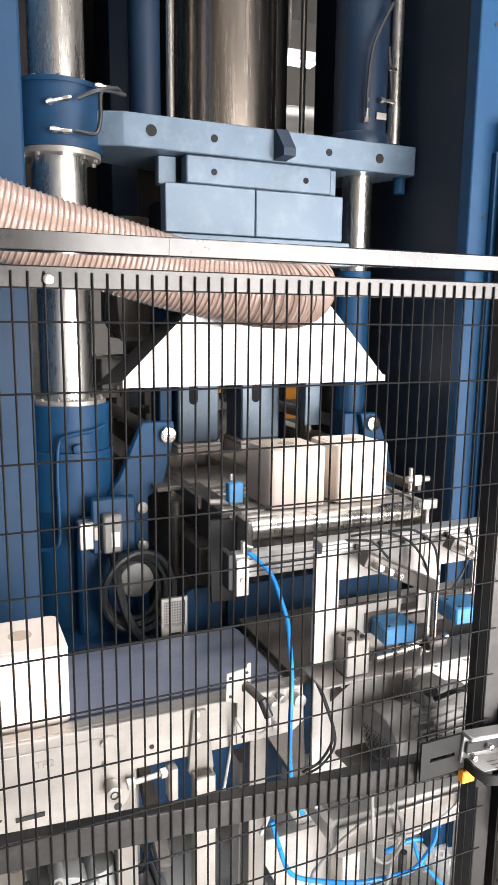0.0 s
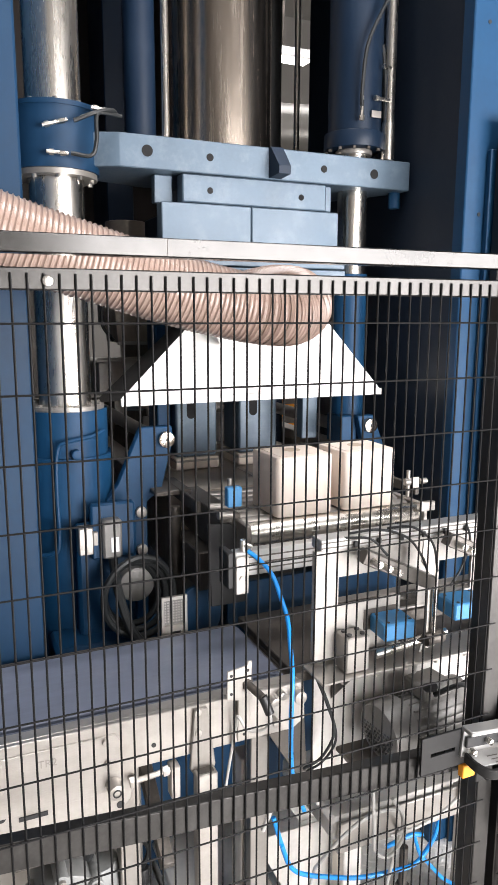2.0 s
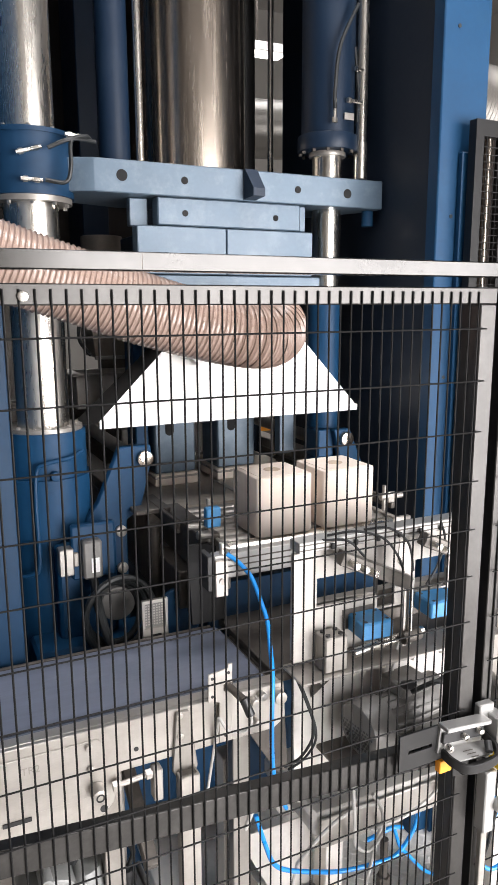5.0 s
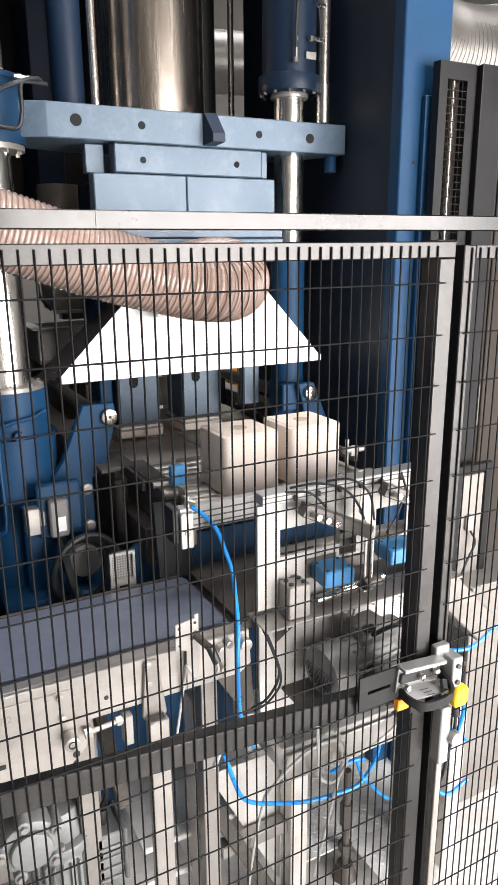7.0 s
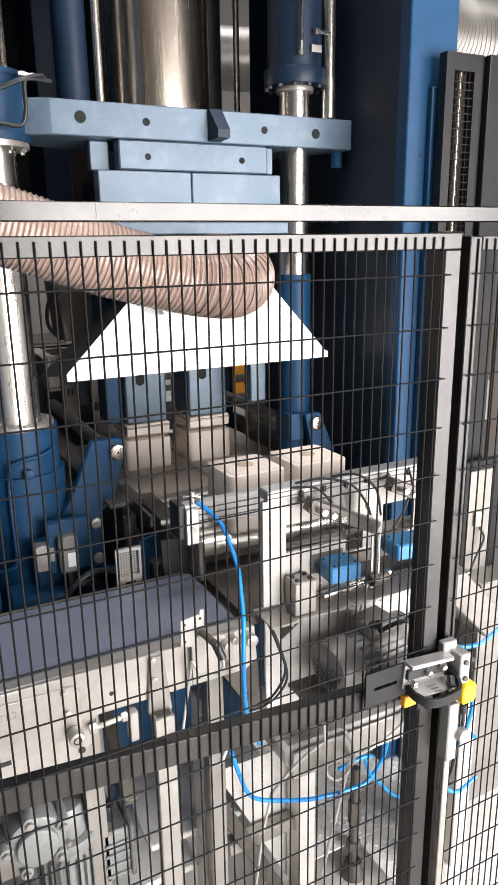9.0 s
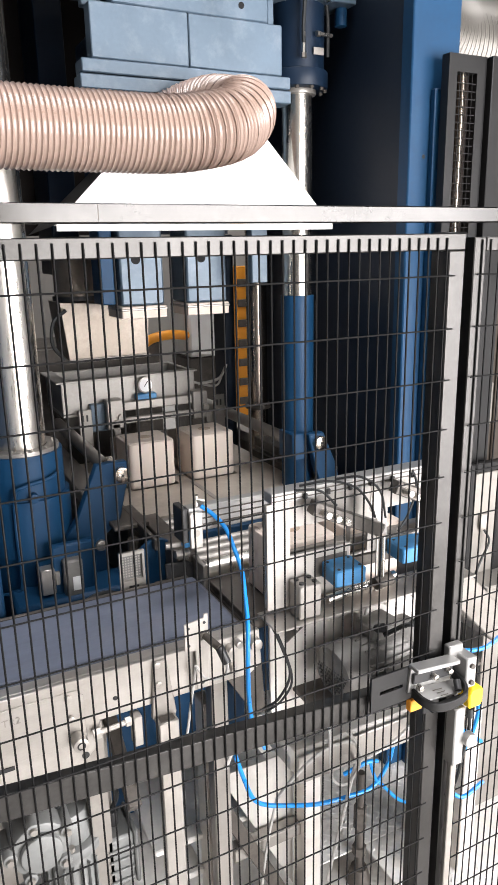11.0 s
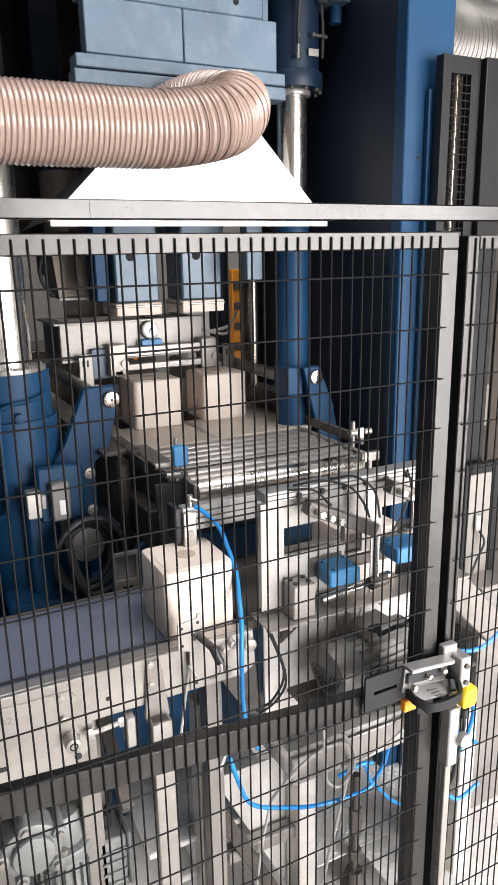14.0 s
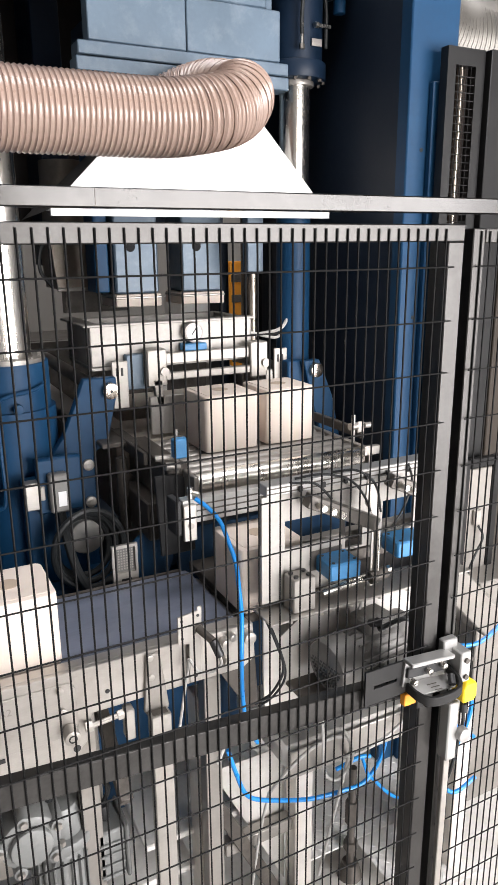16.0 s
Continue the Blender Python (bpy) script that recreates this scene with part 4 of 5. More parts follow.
    part("motor_cable", tube(B(), [(0.33, 1.40, 0.64), (0.34, 1.38, 0.70), (0.31, 1.37, 0.76), (0.28, 1.36, 0.84)], 0.006), BLACK, t)
    return t


gearmotor()


# ---------------- transfer station behind the fence ----------------
def transfer():
    t = thing("transfer_station", "stainless steel block transfer station with air tubes", "transfer station")
    y = 1.31
    b = gap_plate(B(), 0.712, 0.945, y, y + 0.010, 1.115, 1.373, [(0.775, 0.9449, 1.235, 1.305)])
    part("front_plate", b, FEEDER_STEEL, t, "cut-out stainless front plate")
    part("front_plate", gap_plate(B(), 0.946, 1.30, y + 0.012, y + 0.020, 1.19, 1.375, [(0.95, 1.005, 1.195, 1.27), (1.065, 1.165, 1.215, 1.30)]), FEEDER_STEEL, t, "cut-out stainless front plate")
    part("front_plate_slot", box(B(), 0.845, 0.935, y - 0.002, y - 0.0005, 1.165, 1.215, 0), STEEL_DARK, t)
    part("plate_strip", box(B(), 0.712, 0.770, y - 0.004, y - 0.0005, 1.11, 1.374, 0.001), FEEDER_STEEL, t)
    b = box(B(), 0.72, 1.30, y - 0.014, y + 0.03, 1.376, 1.402, 0.002)
    part("top_profile", b, ALU, t, "aluminium slot profile")
    for z in (1.383, 1.3945):
        part("profile_slot", box(B(), 0.721, 1.299, y - 0.0150, y - 0.0142, z - 0.0016, z + 0.0016, 0), STEEL_DARK, t)
    for i in range(8):
        part("profile_clip", box(B(), 0.80 + 0.062 * i, 0.811 + 0.062 * i, y - 0.022, y - 0.0155, 1.378, 1.392, 0.002), BLACK_PLASTIC, t)
    # side lug plates carrying a square tube each
    for xa, za, xb, zb in ((0.805, 1.368, 0.985, 1.284), (1.035, 1.378, 1.20, 1.302)):
        tilt = math.degrees(math.atan2(za - zb, xb - xa))
        mid = ((xa + xb) / 2, y - 0.055, (za + zb) / 2)
        part("tube_arm", obox(B(), mid, (math.hypot(xb - xa, za - zb), 0.032, 0.032), (0, tilt, -6), 0.002), TUBE_STEEL, t)
        part("tube_end", obox(B(), (xb, y - 0.0645, zb), (0.003, 0.024, 0.024), (0, tilt, -6), 0), HOLE, t)
        repeat("tube_bolt", cyl(B(), (0, y - 0.09, 0), (0, y - 0.06, 0), 0.008, seg=8), CHROME, t, [(xa + 0.02 + 0.026 * k, 0, za - 0.012 - 0.013 * k) for k in range(3)])
    part("post_plate", prism(B(), [(0.990, 1.11), (1.002, 1.11), (1.004, 1.34), (0.990, 1.375), (0.972, 1.385), (0.968, 1.33), (0.990, 1.30)], y - 0.045, y - 0.041, 0.001), STAINLESS, t)
    part("post_rod", cyl(B(), (1.006, y - 0.05, 1.12), (1.006, y - 0.05, 1.26), 0.006, seg=12), CHROME, t)
    # cylinders and blue valve boxes
    for x0, z0, w in ((0.860, 1.162, 0.083), (1.056, 1.178, 0.098)):
        v = part("valve_box", obox(B(), (x0 + w / 2, y - 0.035, z0 + 0.02), (w, 0.075, 0.042), (0, 0, -4), 0.004), SENSOR_BLUE, t, "blue plastic valve box")
        repeat("screw", cyl(B(), (0, 0, 0), (0, 0, 0.002), 0.004, seg=10), BLACK_PLASTIC, v, [(x0 + dx, y + dy, z0 + 0.0405) for dx in (0.012, w - 0.012) for dy in (-0.06, -0.012)])
    part("clamp_block", box(B(), 0.768, 0.828, y - 0.055, y - 0.005, 1.095, 1.18, 0.003), STAINLESS_DULL, t)
    repeat("clamp_screw", cyl(B(), (0, 0, 0), (0, 0, 0.004), 0.006, seg=10), BLACK_PLASTIC, t, [(dx, y - dy, 1.18) for dx in (0.781, 0.815) for dy in (0.042, 0.018)])
    b = cyl(B(), (0.86, y - 0.03, 1.115), (1.06, y - 0.03, 1.135), 0.011, seg=14)
    part("push_rod", b, CHROME, t)
    b = cyl(B(), (0.985, y - 0.05, 1.135), (1.035, y - 0.05, 1.14), 0.016, seg=14, bev=0.002)
    part("knuckle", b, STEEL_DARK, t)
    part("back_rail", box(B(), 0.78, 1.30, y + 0.06, y + 0.09, 1.19, 1.215, 0.002), STAINLESS_DULL, t)
    part("back_rail", box(B(), 0.78, 1.30, y + 0.012, y + 0.05, 1.155, 1.185, 0.002), STEEL_DARK, t)
    # sill and lower skirt
    part("sill", box(B(), 0.70, 1.30, y - 0.07, y + 0.03, 1.088, 1.094, 0.001), STAINLESS, t)
    part("skirt", prism(B(), [(0.735, 1.087), (1.30, 1.087), (1.30, 0.75), (0.74, 0.75), (0.735, 0.90)], y + 0.032, y + 0.04, 0.001), DUST_SHEET, t, "salt-dusted stainless skirt sheet")
    for x in (0.78, 1.20):
        b = B()
        a = [b.verts.new(v) for v in ((x, y - 0.06, 1.087), (x, y + 0.03, 1.087), (x, y + 0.03, 0.99), (x + 0.004, y - 0.06, 1.087), (x + 0.004, y + 0.03, 1.087), (x + 0.004, y + 0.03, 0.99))]
        for q in ((0, 1, 2), (5, 4, 3), (0, 3, 4, 1), (1, 4, 5, 2), (2, 5, 3, 0)):
            b.faces.new([a[i] for i in q])
        bmesh.ops.recalc_face_normals(b, faces=b.faces[:])
        part("gusset", b, STEEL_DARK, t)
    repeat("sill_bolt", bolt(B(), (0, 0, 0), 0.005, 0.012, (0, 0, -1)), CHROME, t, [(0.76 + 0.085 * i, y - 0.055, 1.088) for i in range(6)])
    # chute side below the belt end
    part("chute_side", prism(B(), [(0.60, 0.97), (0.72, 0.97), (0.73, 0.80), (0.70, 0.80)], 1.36, 1.37, 0.001), STEEL_DARK, t)
    # lower rollers behind the belt end
    for i in range(5):
        part("transfer_roller", cyl(B(), (0.685 + 0.02 * i, 1.40, BZ - 0.03), (0.685 + 0.02 * i, 1.64, BZ - 0.03), 0.009, seg=14), STEEL_DARK, t)
    part("lower_bed", box(B(), 0.70, 1.30, 1.37, 1.72, BZ - 0.03, BZ - 0.006, 0.002), STEEL_DARK, t)
    part("bed_back", box(B(), 0.70, 1.30, 1.80, 1.82, 0.8, 1.12, 0.002), BLUE, t)
    # aluminium stop bar
    b = box(B(), 0.60, 1.25, 1.50, 1.53, 1.262, 1.325, 0.002)
    part("stop_bar", b, ALU, t, "aluminium slot profile bar")
    for z in (1.277, 1.293, 1.309):
        part("bar_groove", box(B(), 0.635, 1.25, 1.4985, 1.4998, z - 0.0018, z + 0.0018, 0), STEEL_DARK, t)
    b = box(B(), 0.598, 0.632, 1.488, 1.4975, 1.222, 1.315, 0.002)
    part("bar_end_plate", b, STAINLESS, t)
    part("end_plate_screw", cyl(B(), (0.615, 1.484, 1.262), (0.615, 1.4885, 1.262), 0.008, seg=16), STAINLESS_DULL, t)
    b = cyl(B(), (0.625, 1.51, 1.325), (0.625, 1.51, 1.352), 0.008, seg=10)
    cyl(b, (0.625, 1.51, 1.34), (0.642, 1.495, 1.335), 0.007, seg=10)
    part("air_fitting", b, CHROME, t)
    part("bar_bracket", box(B(), 0.582, 0.5995, 1.50, 1.56, 1.235, 1.325, 0.002), BLACK_PLASTIC, t)
    # tubes and cables
    b = tube(B(), [(0.632, 1.497, 1.327), (0.657, 1.48, 1.305), (0.676, 1.45, 1.275), (0.680, 1.41, 1.232), (0.678, 1.37, 1.195), (0.665, 1.33, 1.153), (0.646, 1.28, 1.105),
                   (0.629, 1.25, 1.022), (0.636, 1.26, 0.916), (0.668, 1.30, 0.803), (0.715, 1.34, 0.71)], 0.0054, 12)
    part("air_tube", b, TUBE_BLUE, t, "bright blue air tube")
    b = B()
    tube(b, [(0.72, 1.33, 1.09), (0.735, 1.28, 1.02), (0.75, 1.27, 0.95), (0.73, 1.29, 0.88), (0.70, 1.32, 0.84)], 0.0035)
    tube(b, [(0.73, 1.33, 1.08), (0.745, 1.28, 1.0), (0.755, 1.27, 0.93), (0.735, 1.29, 0.87), (0.71, 1.32, 0.83)], 0.003)
    part("black_cable", b, BLACK, t)
    b = B()
    tube(b, [(0.80, 1.31, 1.405), (0.86, 1.28, 1.415), (0.93, 1.27, 1.39), (0.97, 1.265, 1.34), (0.98, 1.26, 1.31)], 0.003)
    tube(b, [(0.90, 1.31, 1.405), (0.95, 1.28, 1.41), (1.0, 1.27, 1.37), (1.015, 1.265, 1.30)], 0.003)
    tube(b, [(0.78, 1.30, 1.40), (0.83, 1.27, 1.40), (0.87, 1.26, 1.36)], 0.003)
    tube(b, [(1.12, 1.30, 1.40), (1.11, 1.27, 1.36), (1.08, 1.26, 1.30), (1.05, 1.26, 1.26)], 0.003)
    part("thin_cable", b, BLACK, t)
    b = B()
    tube(b, [(1.0, 1.29, 1.12), (0.96, 1.28, 1.0), (0.90, 1.28, 0.88), (0.86, 1.30, 0.78)], 0.004)
    tube(b, [(1.28, 1.27, 1.05), (1.10, 1.27, 0.97), (0.95, 1.28, 0.90)], 0.003)
    part("grey_cable", b, GREY_CABLE, t)
    return t


transfer()


def drive_motor():
    t = thing("drive_motor", "grey finned electric drive motor with fan cowl", "motor")
    a, c = Vector((0.845, 1.235, 0.945)), Vector((1.10, 1.265, 0.965))
    d = (c - a).normalized()
    turn = math.degrees(math.atan2(d.y, d.x))
    cowl = part("fan_cowl", cyl(B(), a, a + d * 0.07, 0.066, seg=36, bev=0.008), MOTOR_DARK, t, "grey perforated fan cowl")
    side = Vector((-d.y, d.x, 0))
    holes = [a - d * 0.001 + side * 0.010 * (u + 0.5 * (v % 2)) + Vector((0, 0, 0.009 * v)) for u in range(-5, 6) for v in range(-5, 6)]
    holes = [h for h in holes if (h - a).length < 0.05]
    repeat("cowl_hole", cyl(B(), (0, 0, 0), d * 0.0025, 0.0033, seg=8), BLACK_PLASTIC, cowl, holes)
    part("stator", cyl(B(), a + d * 0.072, c, 0.053, seg=36), MOTOR_DARK, t)
    first = None
    for k in range(20):
        an = 2 * math.pi * k / 20
        fin = part("cooling_fin", box(B(), 0.075, 0.245, -0.0015, 0.0015, 0.05, 0.064, 0), MOTOR_DARK, t) if first is None else first.copy()
        if first is None:
            first = fin
        else:
            scene.collection.objects.link(fin)
        fin.matrix_basis = Matrix.Translation(a) @ pose(0, 0, 0, 0, 0, turn) @ pose(0, 0, 0, math.degrees(an), 0, 0)
    part("terminal_box", obox(B(), a + d * 0.15 + Vector((0, 0, 0.068)), (0.09, 0.08, 0.036), (0, 0, turn), 0.006), MOTOR_DARK, t)
    part("cable_gland", cyl(B(), a + d * 0.12 + Vector((0, -0.03, 0.085)), a + d * 0.12 + Vector((0, -0.055, 0.10)), 0.011, seg=14), BLACK_PLASTIC, t)
    part("motor_foot", box(B(), 0.90, 1.08, 1.22, 1.30, 0.86, 0.895, 0.004), STEEL_DARK, t)
    part("motor_shelf", box(B(), 0.80, 1.30, 1.20, 1.345, 0.845, 0.858, 0.003), STEEL_DARK, t)
    part("shelf_leg", box(B(), 1.22, 1.26, 1.29, 1.33, 0.0, 0.844, 0.003), STAINLESS_DULL, t)
    b = tube(B(), [(1.05, 1.22, 1.02), (1.09, 1.19, 1.06), (1.13, 1.19, 1.03), (1.14, 1.20, 0.92), (1.12, 1.21, 0.80)], 0.005)
    part("motor_cable", b, BLACK, t)
    b = tube(B(), [(0.97, 1.20, 1.03), (1.02, 1.17, 1.06), (1.07, 1.17, 1.03), (1.08, 1.19, 0.96)], 0.006)
    part("motor_cable", b, BLACK, t)
    return t


drive_motor()


def base_frame():
    t = thing("base_frame", "stainless steel base frame on adjustable feet", "machine base")
    part("top_box", box(B(), 0.79, 1.34, 1.33, 1.62, 0.60, 0.665, 0.012), DUST_SHEET, t)
    part("front_lip", box(B(), 0.80, 1.34, 1.318, 1.3285, 0.575, 0.66, 0.003), STAINLESS, t)
    for x in (0.875, ):
        part("post", box(B(), x - 0.006, x + 0.05, 1.40, 1.46, 0.0, 0.56, 0.003), POST_STEEL, t)
    part("post", box(B(), 0.60, 0.645, 1.46, 1.52, 0.0, 0.80, 0.003), POST_STEEL, t)
    part("post", box(B(), 1.28, 1.34, 1.40, 1.46, 0.0, 0.544, 0.003), POST_STEEL, t)
    part("slant_beam", prism(B(), [(0.615, 0.545), (0.635, 0.53), (0.86, 0.06), (0.84, 0.045), (0.80, 0.10), (0.605, 0.505)], 1.405, 1.455, 0.002), STEEL_DARK, t)
    part("slant_sheet", prism(B(), [(0.645, 0.55), (0.872, 0.55), (0.872, 0.08)], 1.47, 1.476, 0.001), DUST_SHEET, t, "dusty slanted sheet")
    part("dust_tray", box(B(), 0.46, 0.90, 1.50, 1.80, 0.34, 0.36, 0.004), CONCRETE, t, "tray heaped with pale salt dust")
    part("dust_tray", box(B(), 0.06, 0.60, 1.50, 1.80, 0.22, 0.24, 0.004), CONCRETE, t, "tray heaped with pale salt dust")
    part("rear_sheet", box(B(), 0.05, 1.56, 2.0, 2.01, 0.0, 0.45, 0.002), CONCRETE, t, "dusty rear sheet")
    part("floor_beam", box(B(), 0.66, 0.88, 1.42, 1.46, 0.30, 0.34, 0.003), STAINLESS_DULL, t)
    b = cyl(B(), (1.10, 1.45, 0.02), (1.10, 1.45, 0.40), 0.012, seg=14)
    cyl(b, (1.10, 1.45, 0.0), (1.10, 1.45, 0.05), 0.04, 0.025, seg=24)
    cyl(b, (1.10, 1.45, 0.10), (1.10, 1.45, 0.13), 0.022, seg=6)
    cyl(b, (1.10, 1.45, 0.2), (1.10, 1.45, 0.28), 0.02, seg=6)
    part("levelling_foot", b, STEEL_DARK, t)
    b = B()
    tube(b, [(0.642, 1.36, 0.70), (0.665, 1.36, 0.62), (0.69, 1.36, 0.55), (0.73, 1.36, 0.513), (0.817, 1.36, 0.474), (0.895, 1.36, 0.446), (0.99, 1.36, 0.43), (1.072, 1.36, 0.428), (1.125, 1.36, 0.482), (1.146, 1.36, 0.55)], 0.006)
    tube(b, [(1.062, 1.36, 0.517), (1.085, 1.36, 0.45), (1.113, 1.36, 0.415), (1.17, 1.36, 0.345), (1.236, 1.36, 0.297), (1.30, 1.36, 0.27)], 0.005)
    tube(b, [(0.98, 1.37, 0.50), (1.05, 1.36, 0.52), (1.09, 1.36, 0.51)], 0.006)
    part("air_tube", b, TUBE_BLUE, t, "bright blue air tubes")
    b = B()
    tube(b, [(0.60, 1.33, 0.70), (0.64, 1.32, 0.80), (0.69, 1.31, 0.83), (0.73, 1.32, 0.79), (0.75, 1.34, 0.72)], 0.0055)
    tube(b, [(0.76, 1.36, 0.52), (0.79, 1.31, 0.62), (0.85, 1.28, 0.69), (0.92, 1.27, 0.70), (0.97, 1.29, 0.64), (0.98, 1.33, 0.52), (0.97, 1.36, 0.36), (0.95, 1.40, 0.12)], 0.005)
    tube(b, [(0.87, 1.28, 0.76), (0.87, 1.27, 0.66), (0.89, 1.29, 0.58), (0.93, 1.29, 0.55), (0.965, 1.28, 0.60), (0.955, 1.27, 0.67), (0.92, 1.27, 0.73)], 0.0045)
    tube(b, [(0.94, 1.30, 0.60), (1.03, 1.29, 0.61), (1.12, 1.29, 0.64), (1.19, 1.28, 0.72), (1.20, 1.27, 0.82)], 0.0045)
    tube(b, [(0.77, 1.38, 0.50), (0.75, 1.40, 0.34), (0.73, 1.42, 0.10)], 0.004)
    part("grey_hose", b, GREY_CABLE, t, "looped grey hoses")
    return t


base_frame()


def checker_plate(name, x0, x1, y0, y1, z, label):
    t = thing(name, label, "floor plate")
    b = box(B(), x0, x1, y0, y1, z - 0.006, z, 0.001)
    part("sheet", b, CHECKER, t)
    b = B()
    k = 0
    yy = y0 + 0.02
    while yy < y1 - 0.015:
        xx = x0 + (0.02 if k % 2 else 0.037)
        while xx < x1 - 0.015:
            a = radians(45 if k % 2 else -45)
            c, s = math.cos(a), math.sin(a)
            pts = [(0.011 * c, 0.011 * s), (-0.0035 * s, 0.0035 * c), (-0.011 * c, -0.011 * s), (0.0035 * s, -0.0035 * c)]
            lo = [b.verts.new((xx + p, yy + q, z)) for p, q in pts]
            hi = [b.verts.new((xx + p * 0.75, yy + q * 0.75, z + 0.0018)) for p, q in pts]
            b.faces.new(hi)
            for i in range(4):
                j = (i + 1) % 4
                b.faces.new((lo[i], lo[j], hi[j], hi[i]))
            xx += 0.034
        yy += 0.017
        k += 1
    ob = part("raised_studs", b, CHECKER, t)
    ob["kind"] = "stuff"
    return t


checker_plate("checker_plate", 0.91, 1.60, 1.47, 1.99, 0.10, "dusty steel checker plate step in the machine base")
checker_plate("checker_plate", 1.13, 1.42, 1.20, 1.465, 0.10, "dusty steel checker plate step in the machine base")


def sight_frame():
    t = thing("status_display", "small framed steel display plate on the press bed", "display")
    part("frame", gap_plate(B(), 0.474, 0.545, 1.70, 1.71, 1.030, 1.152, [(0.481, 0.538, 1.072, 1.143)]), STAINLESS, t)
    part("plate", box(B(), 0.480, 0.539, 1.7105, 1.72, 1.071, 1.144, 0.001), MOTOR_DARK, t)
    b = B()
    for i in range(7):
        for k in range(8):
            cyl(b, (0.487 + 0.0075 * i, 1.7095, 1.080 + 0.0075 * k), (0.487 + 0.0075 * i, 1.7110, 1.080 + 0.0075 * k), 0.0024, seg=6)
    part("plate_studs", b, STAINLESS, t)
    part("opening", box(B(), 0.497, 0.525, 1.6985, 1.6998, 1.034, 1.055, 0), HOLE, t, "dark cut-out under the plate")
    part("bracket", box(B(), 0.495, 0.525, 1.7105, 1.76, 0.95, 1.06, 0.002), STAINLESS_DULL, t)
    return t


sight_frame()

# ---------------- fence ----------------
FYF = 1.035
WX0, WP = 0.187, 0.02204
ROW0 = 1.875


def wires(t, x0, x1, first, z_low, z_high, y):
    """Welded mesh: an object for each wire, on two shared meshes."""
    b = cyl(B(), (0, 0, z_low), (0, 0, z_high), 0.00175, seg=8)
    o = part("wire", b, WIRE, t)
    xs = []
    k = math.ceil((x0 - first) / WP)
    while first + k * WP < x1:
        xs.append(first + k * WP)
        k += 1
    o.location = (xs[0], y, 0)
    for x in xs[1:]:
        c = o.copy()
        scene.collection.objects.link(c)
        c.location = (x, y, 0)
    b = cyl(B(), (x0 - 0.012, 0, 0), (x1 + 0.012, 0, 0), 0.0016, seg=8)
    o = part("cross_wire", b, WIRE, t)
    z = ROW0
    o.location = (0, y - 0.004, z)
    z -= 0.1
    while z > 0.12:
        c = o.copy()
        scene.collection.objects.link(c)
        c.location = (0, y - 0.004, z)
        z -= 0.1


def fence_door():
    t = thing("guard_door", "dark grey welded mesh guard door with a tube frame", "guard fence", "guard fence panels")
    ya, yb = FYF + 0.004, FYF + 0.032
    part("top_tube", box(B(), -0.46, 1.006, ya, yb, 1.921, 1.952, 0.002), FRAME_SHINE, t)
    part("stile", box(B(), 0.967, 1.006, ya + 0.0005, yb + 0.0005, 0.10, 1.9205, 0.002), FRAME_SHINE, t)
    part("stile", box(B(), -0.50, -0.461, ya, yb, 0.10, 1.952, 0.002), FRAME_SHINE, t)
    part("bottom_tube", box(B(), -0.46, 0.966, ya, yb, 0.10, 0.13, 0.002), FRAME_SHINE, t)
    part("mid_tube", obox(B(), (0.25, FYF + 0.019, 1.032), (1.42, 0.028, 0.052), (0, 4.3, 0), 0.002), FRAME_SHINE, t)
    part("frame_screw", cyl(B(), (0.126, ya - 0.006, 1.934), (0.126, ya, 1.934), 0.008, seg=16, bev=0.002), CHROME, t)
    wires(t, -0.44, 0.965, WX0, 0.11, 1.944, FYF + 0.002)
    return t


def fence_panel():
    t = thing("guard_fence", "dark grey welded mesh guard fence panel", "guard fence", "guard fence panels")
    ya, yb = FYF + 0.004, FYF + 0.032
    part("stile", box(B(), 1.028, 1.058, ya, yb, 0.10, 1.945, 0.002), FRAME_SHINE, t)
    part("top_tube", box(B(), 1.0585, 2.2, ya, yb, 1.918, 1.945, 0.002), FRAME_SHINE, t)
    wires(t, 1.045, 2.2, WX0, 0.11, 1.94, FYF + 0.002)
    return t


fence_door()
fence_panel()


def fence_post():
    t = thing("fence_post", "dark grey square fence post", "fence post")
    part("tube", box(B(), 0.995, 1.045, FYF + 0.04, FYF + 0.09, 0, 1.955, 0.003), FENCE, t)
    part("base_plate", box(B(), 0.96, 1.08, FYF, FYF + 0.13, 0, 0.01, 0.002), FENCE, t)
    return t


fence_post()
rail = thing("header_rail", "bare grey steel header rail above the guard door", "rail")
part("rail_tube", box(B(), -1.2, 2.4, FYF, FYF + 0.03, 1.971, 1.999, 0.002), RAIL, rail)
for x in (0.30, 1.3):
    part("rail_joint", box(B(), x, x + 0.0008, FYF - 0.0006, FYF, 1.973, 1.997, 0), STEEL_DARK, rail)
part("rail_post", box(B(), -1.2, -1.15, FYF + 0.031, FYF + 0.08, 0, 1.998, 0.002), FENCE, rail)
part("rail_post", box(B(), 2.35, 2.4, FYF + 0.031, FYF + 0.08, 0, 1.998, 0.002), FENCE, rail)


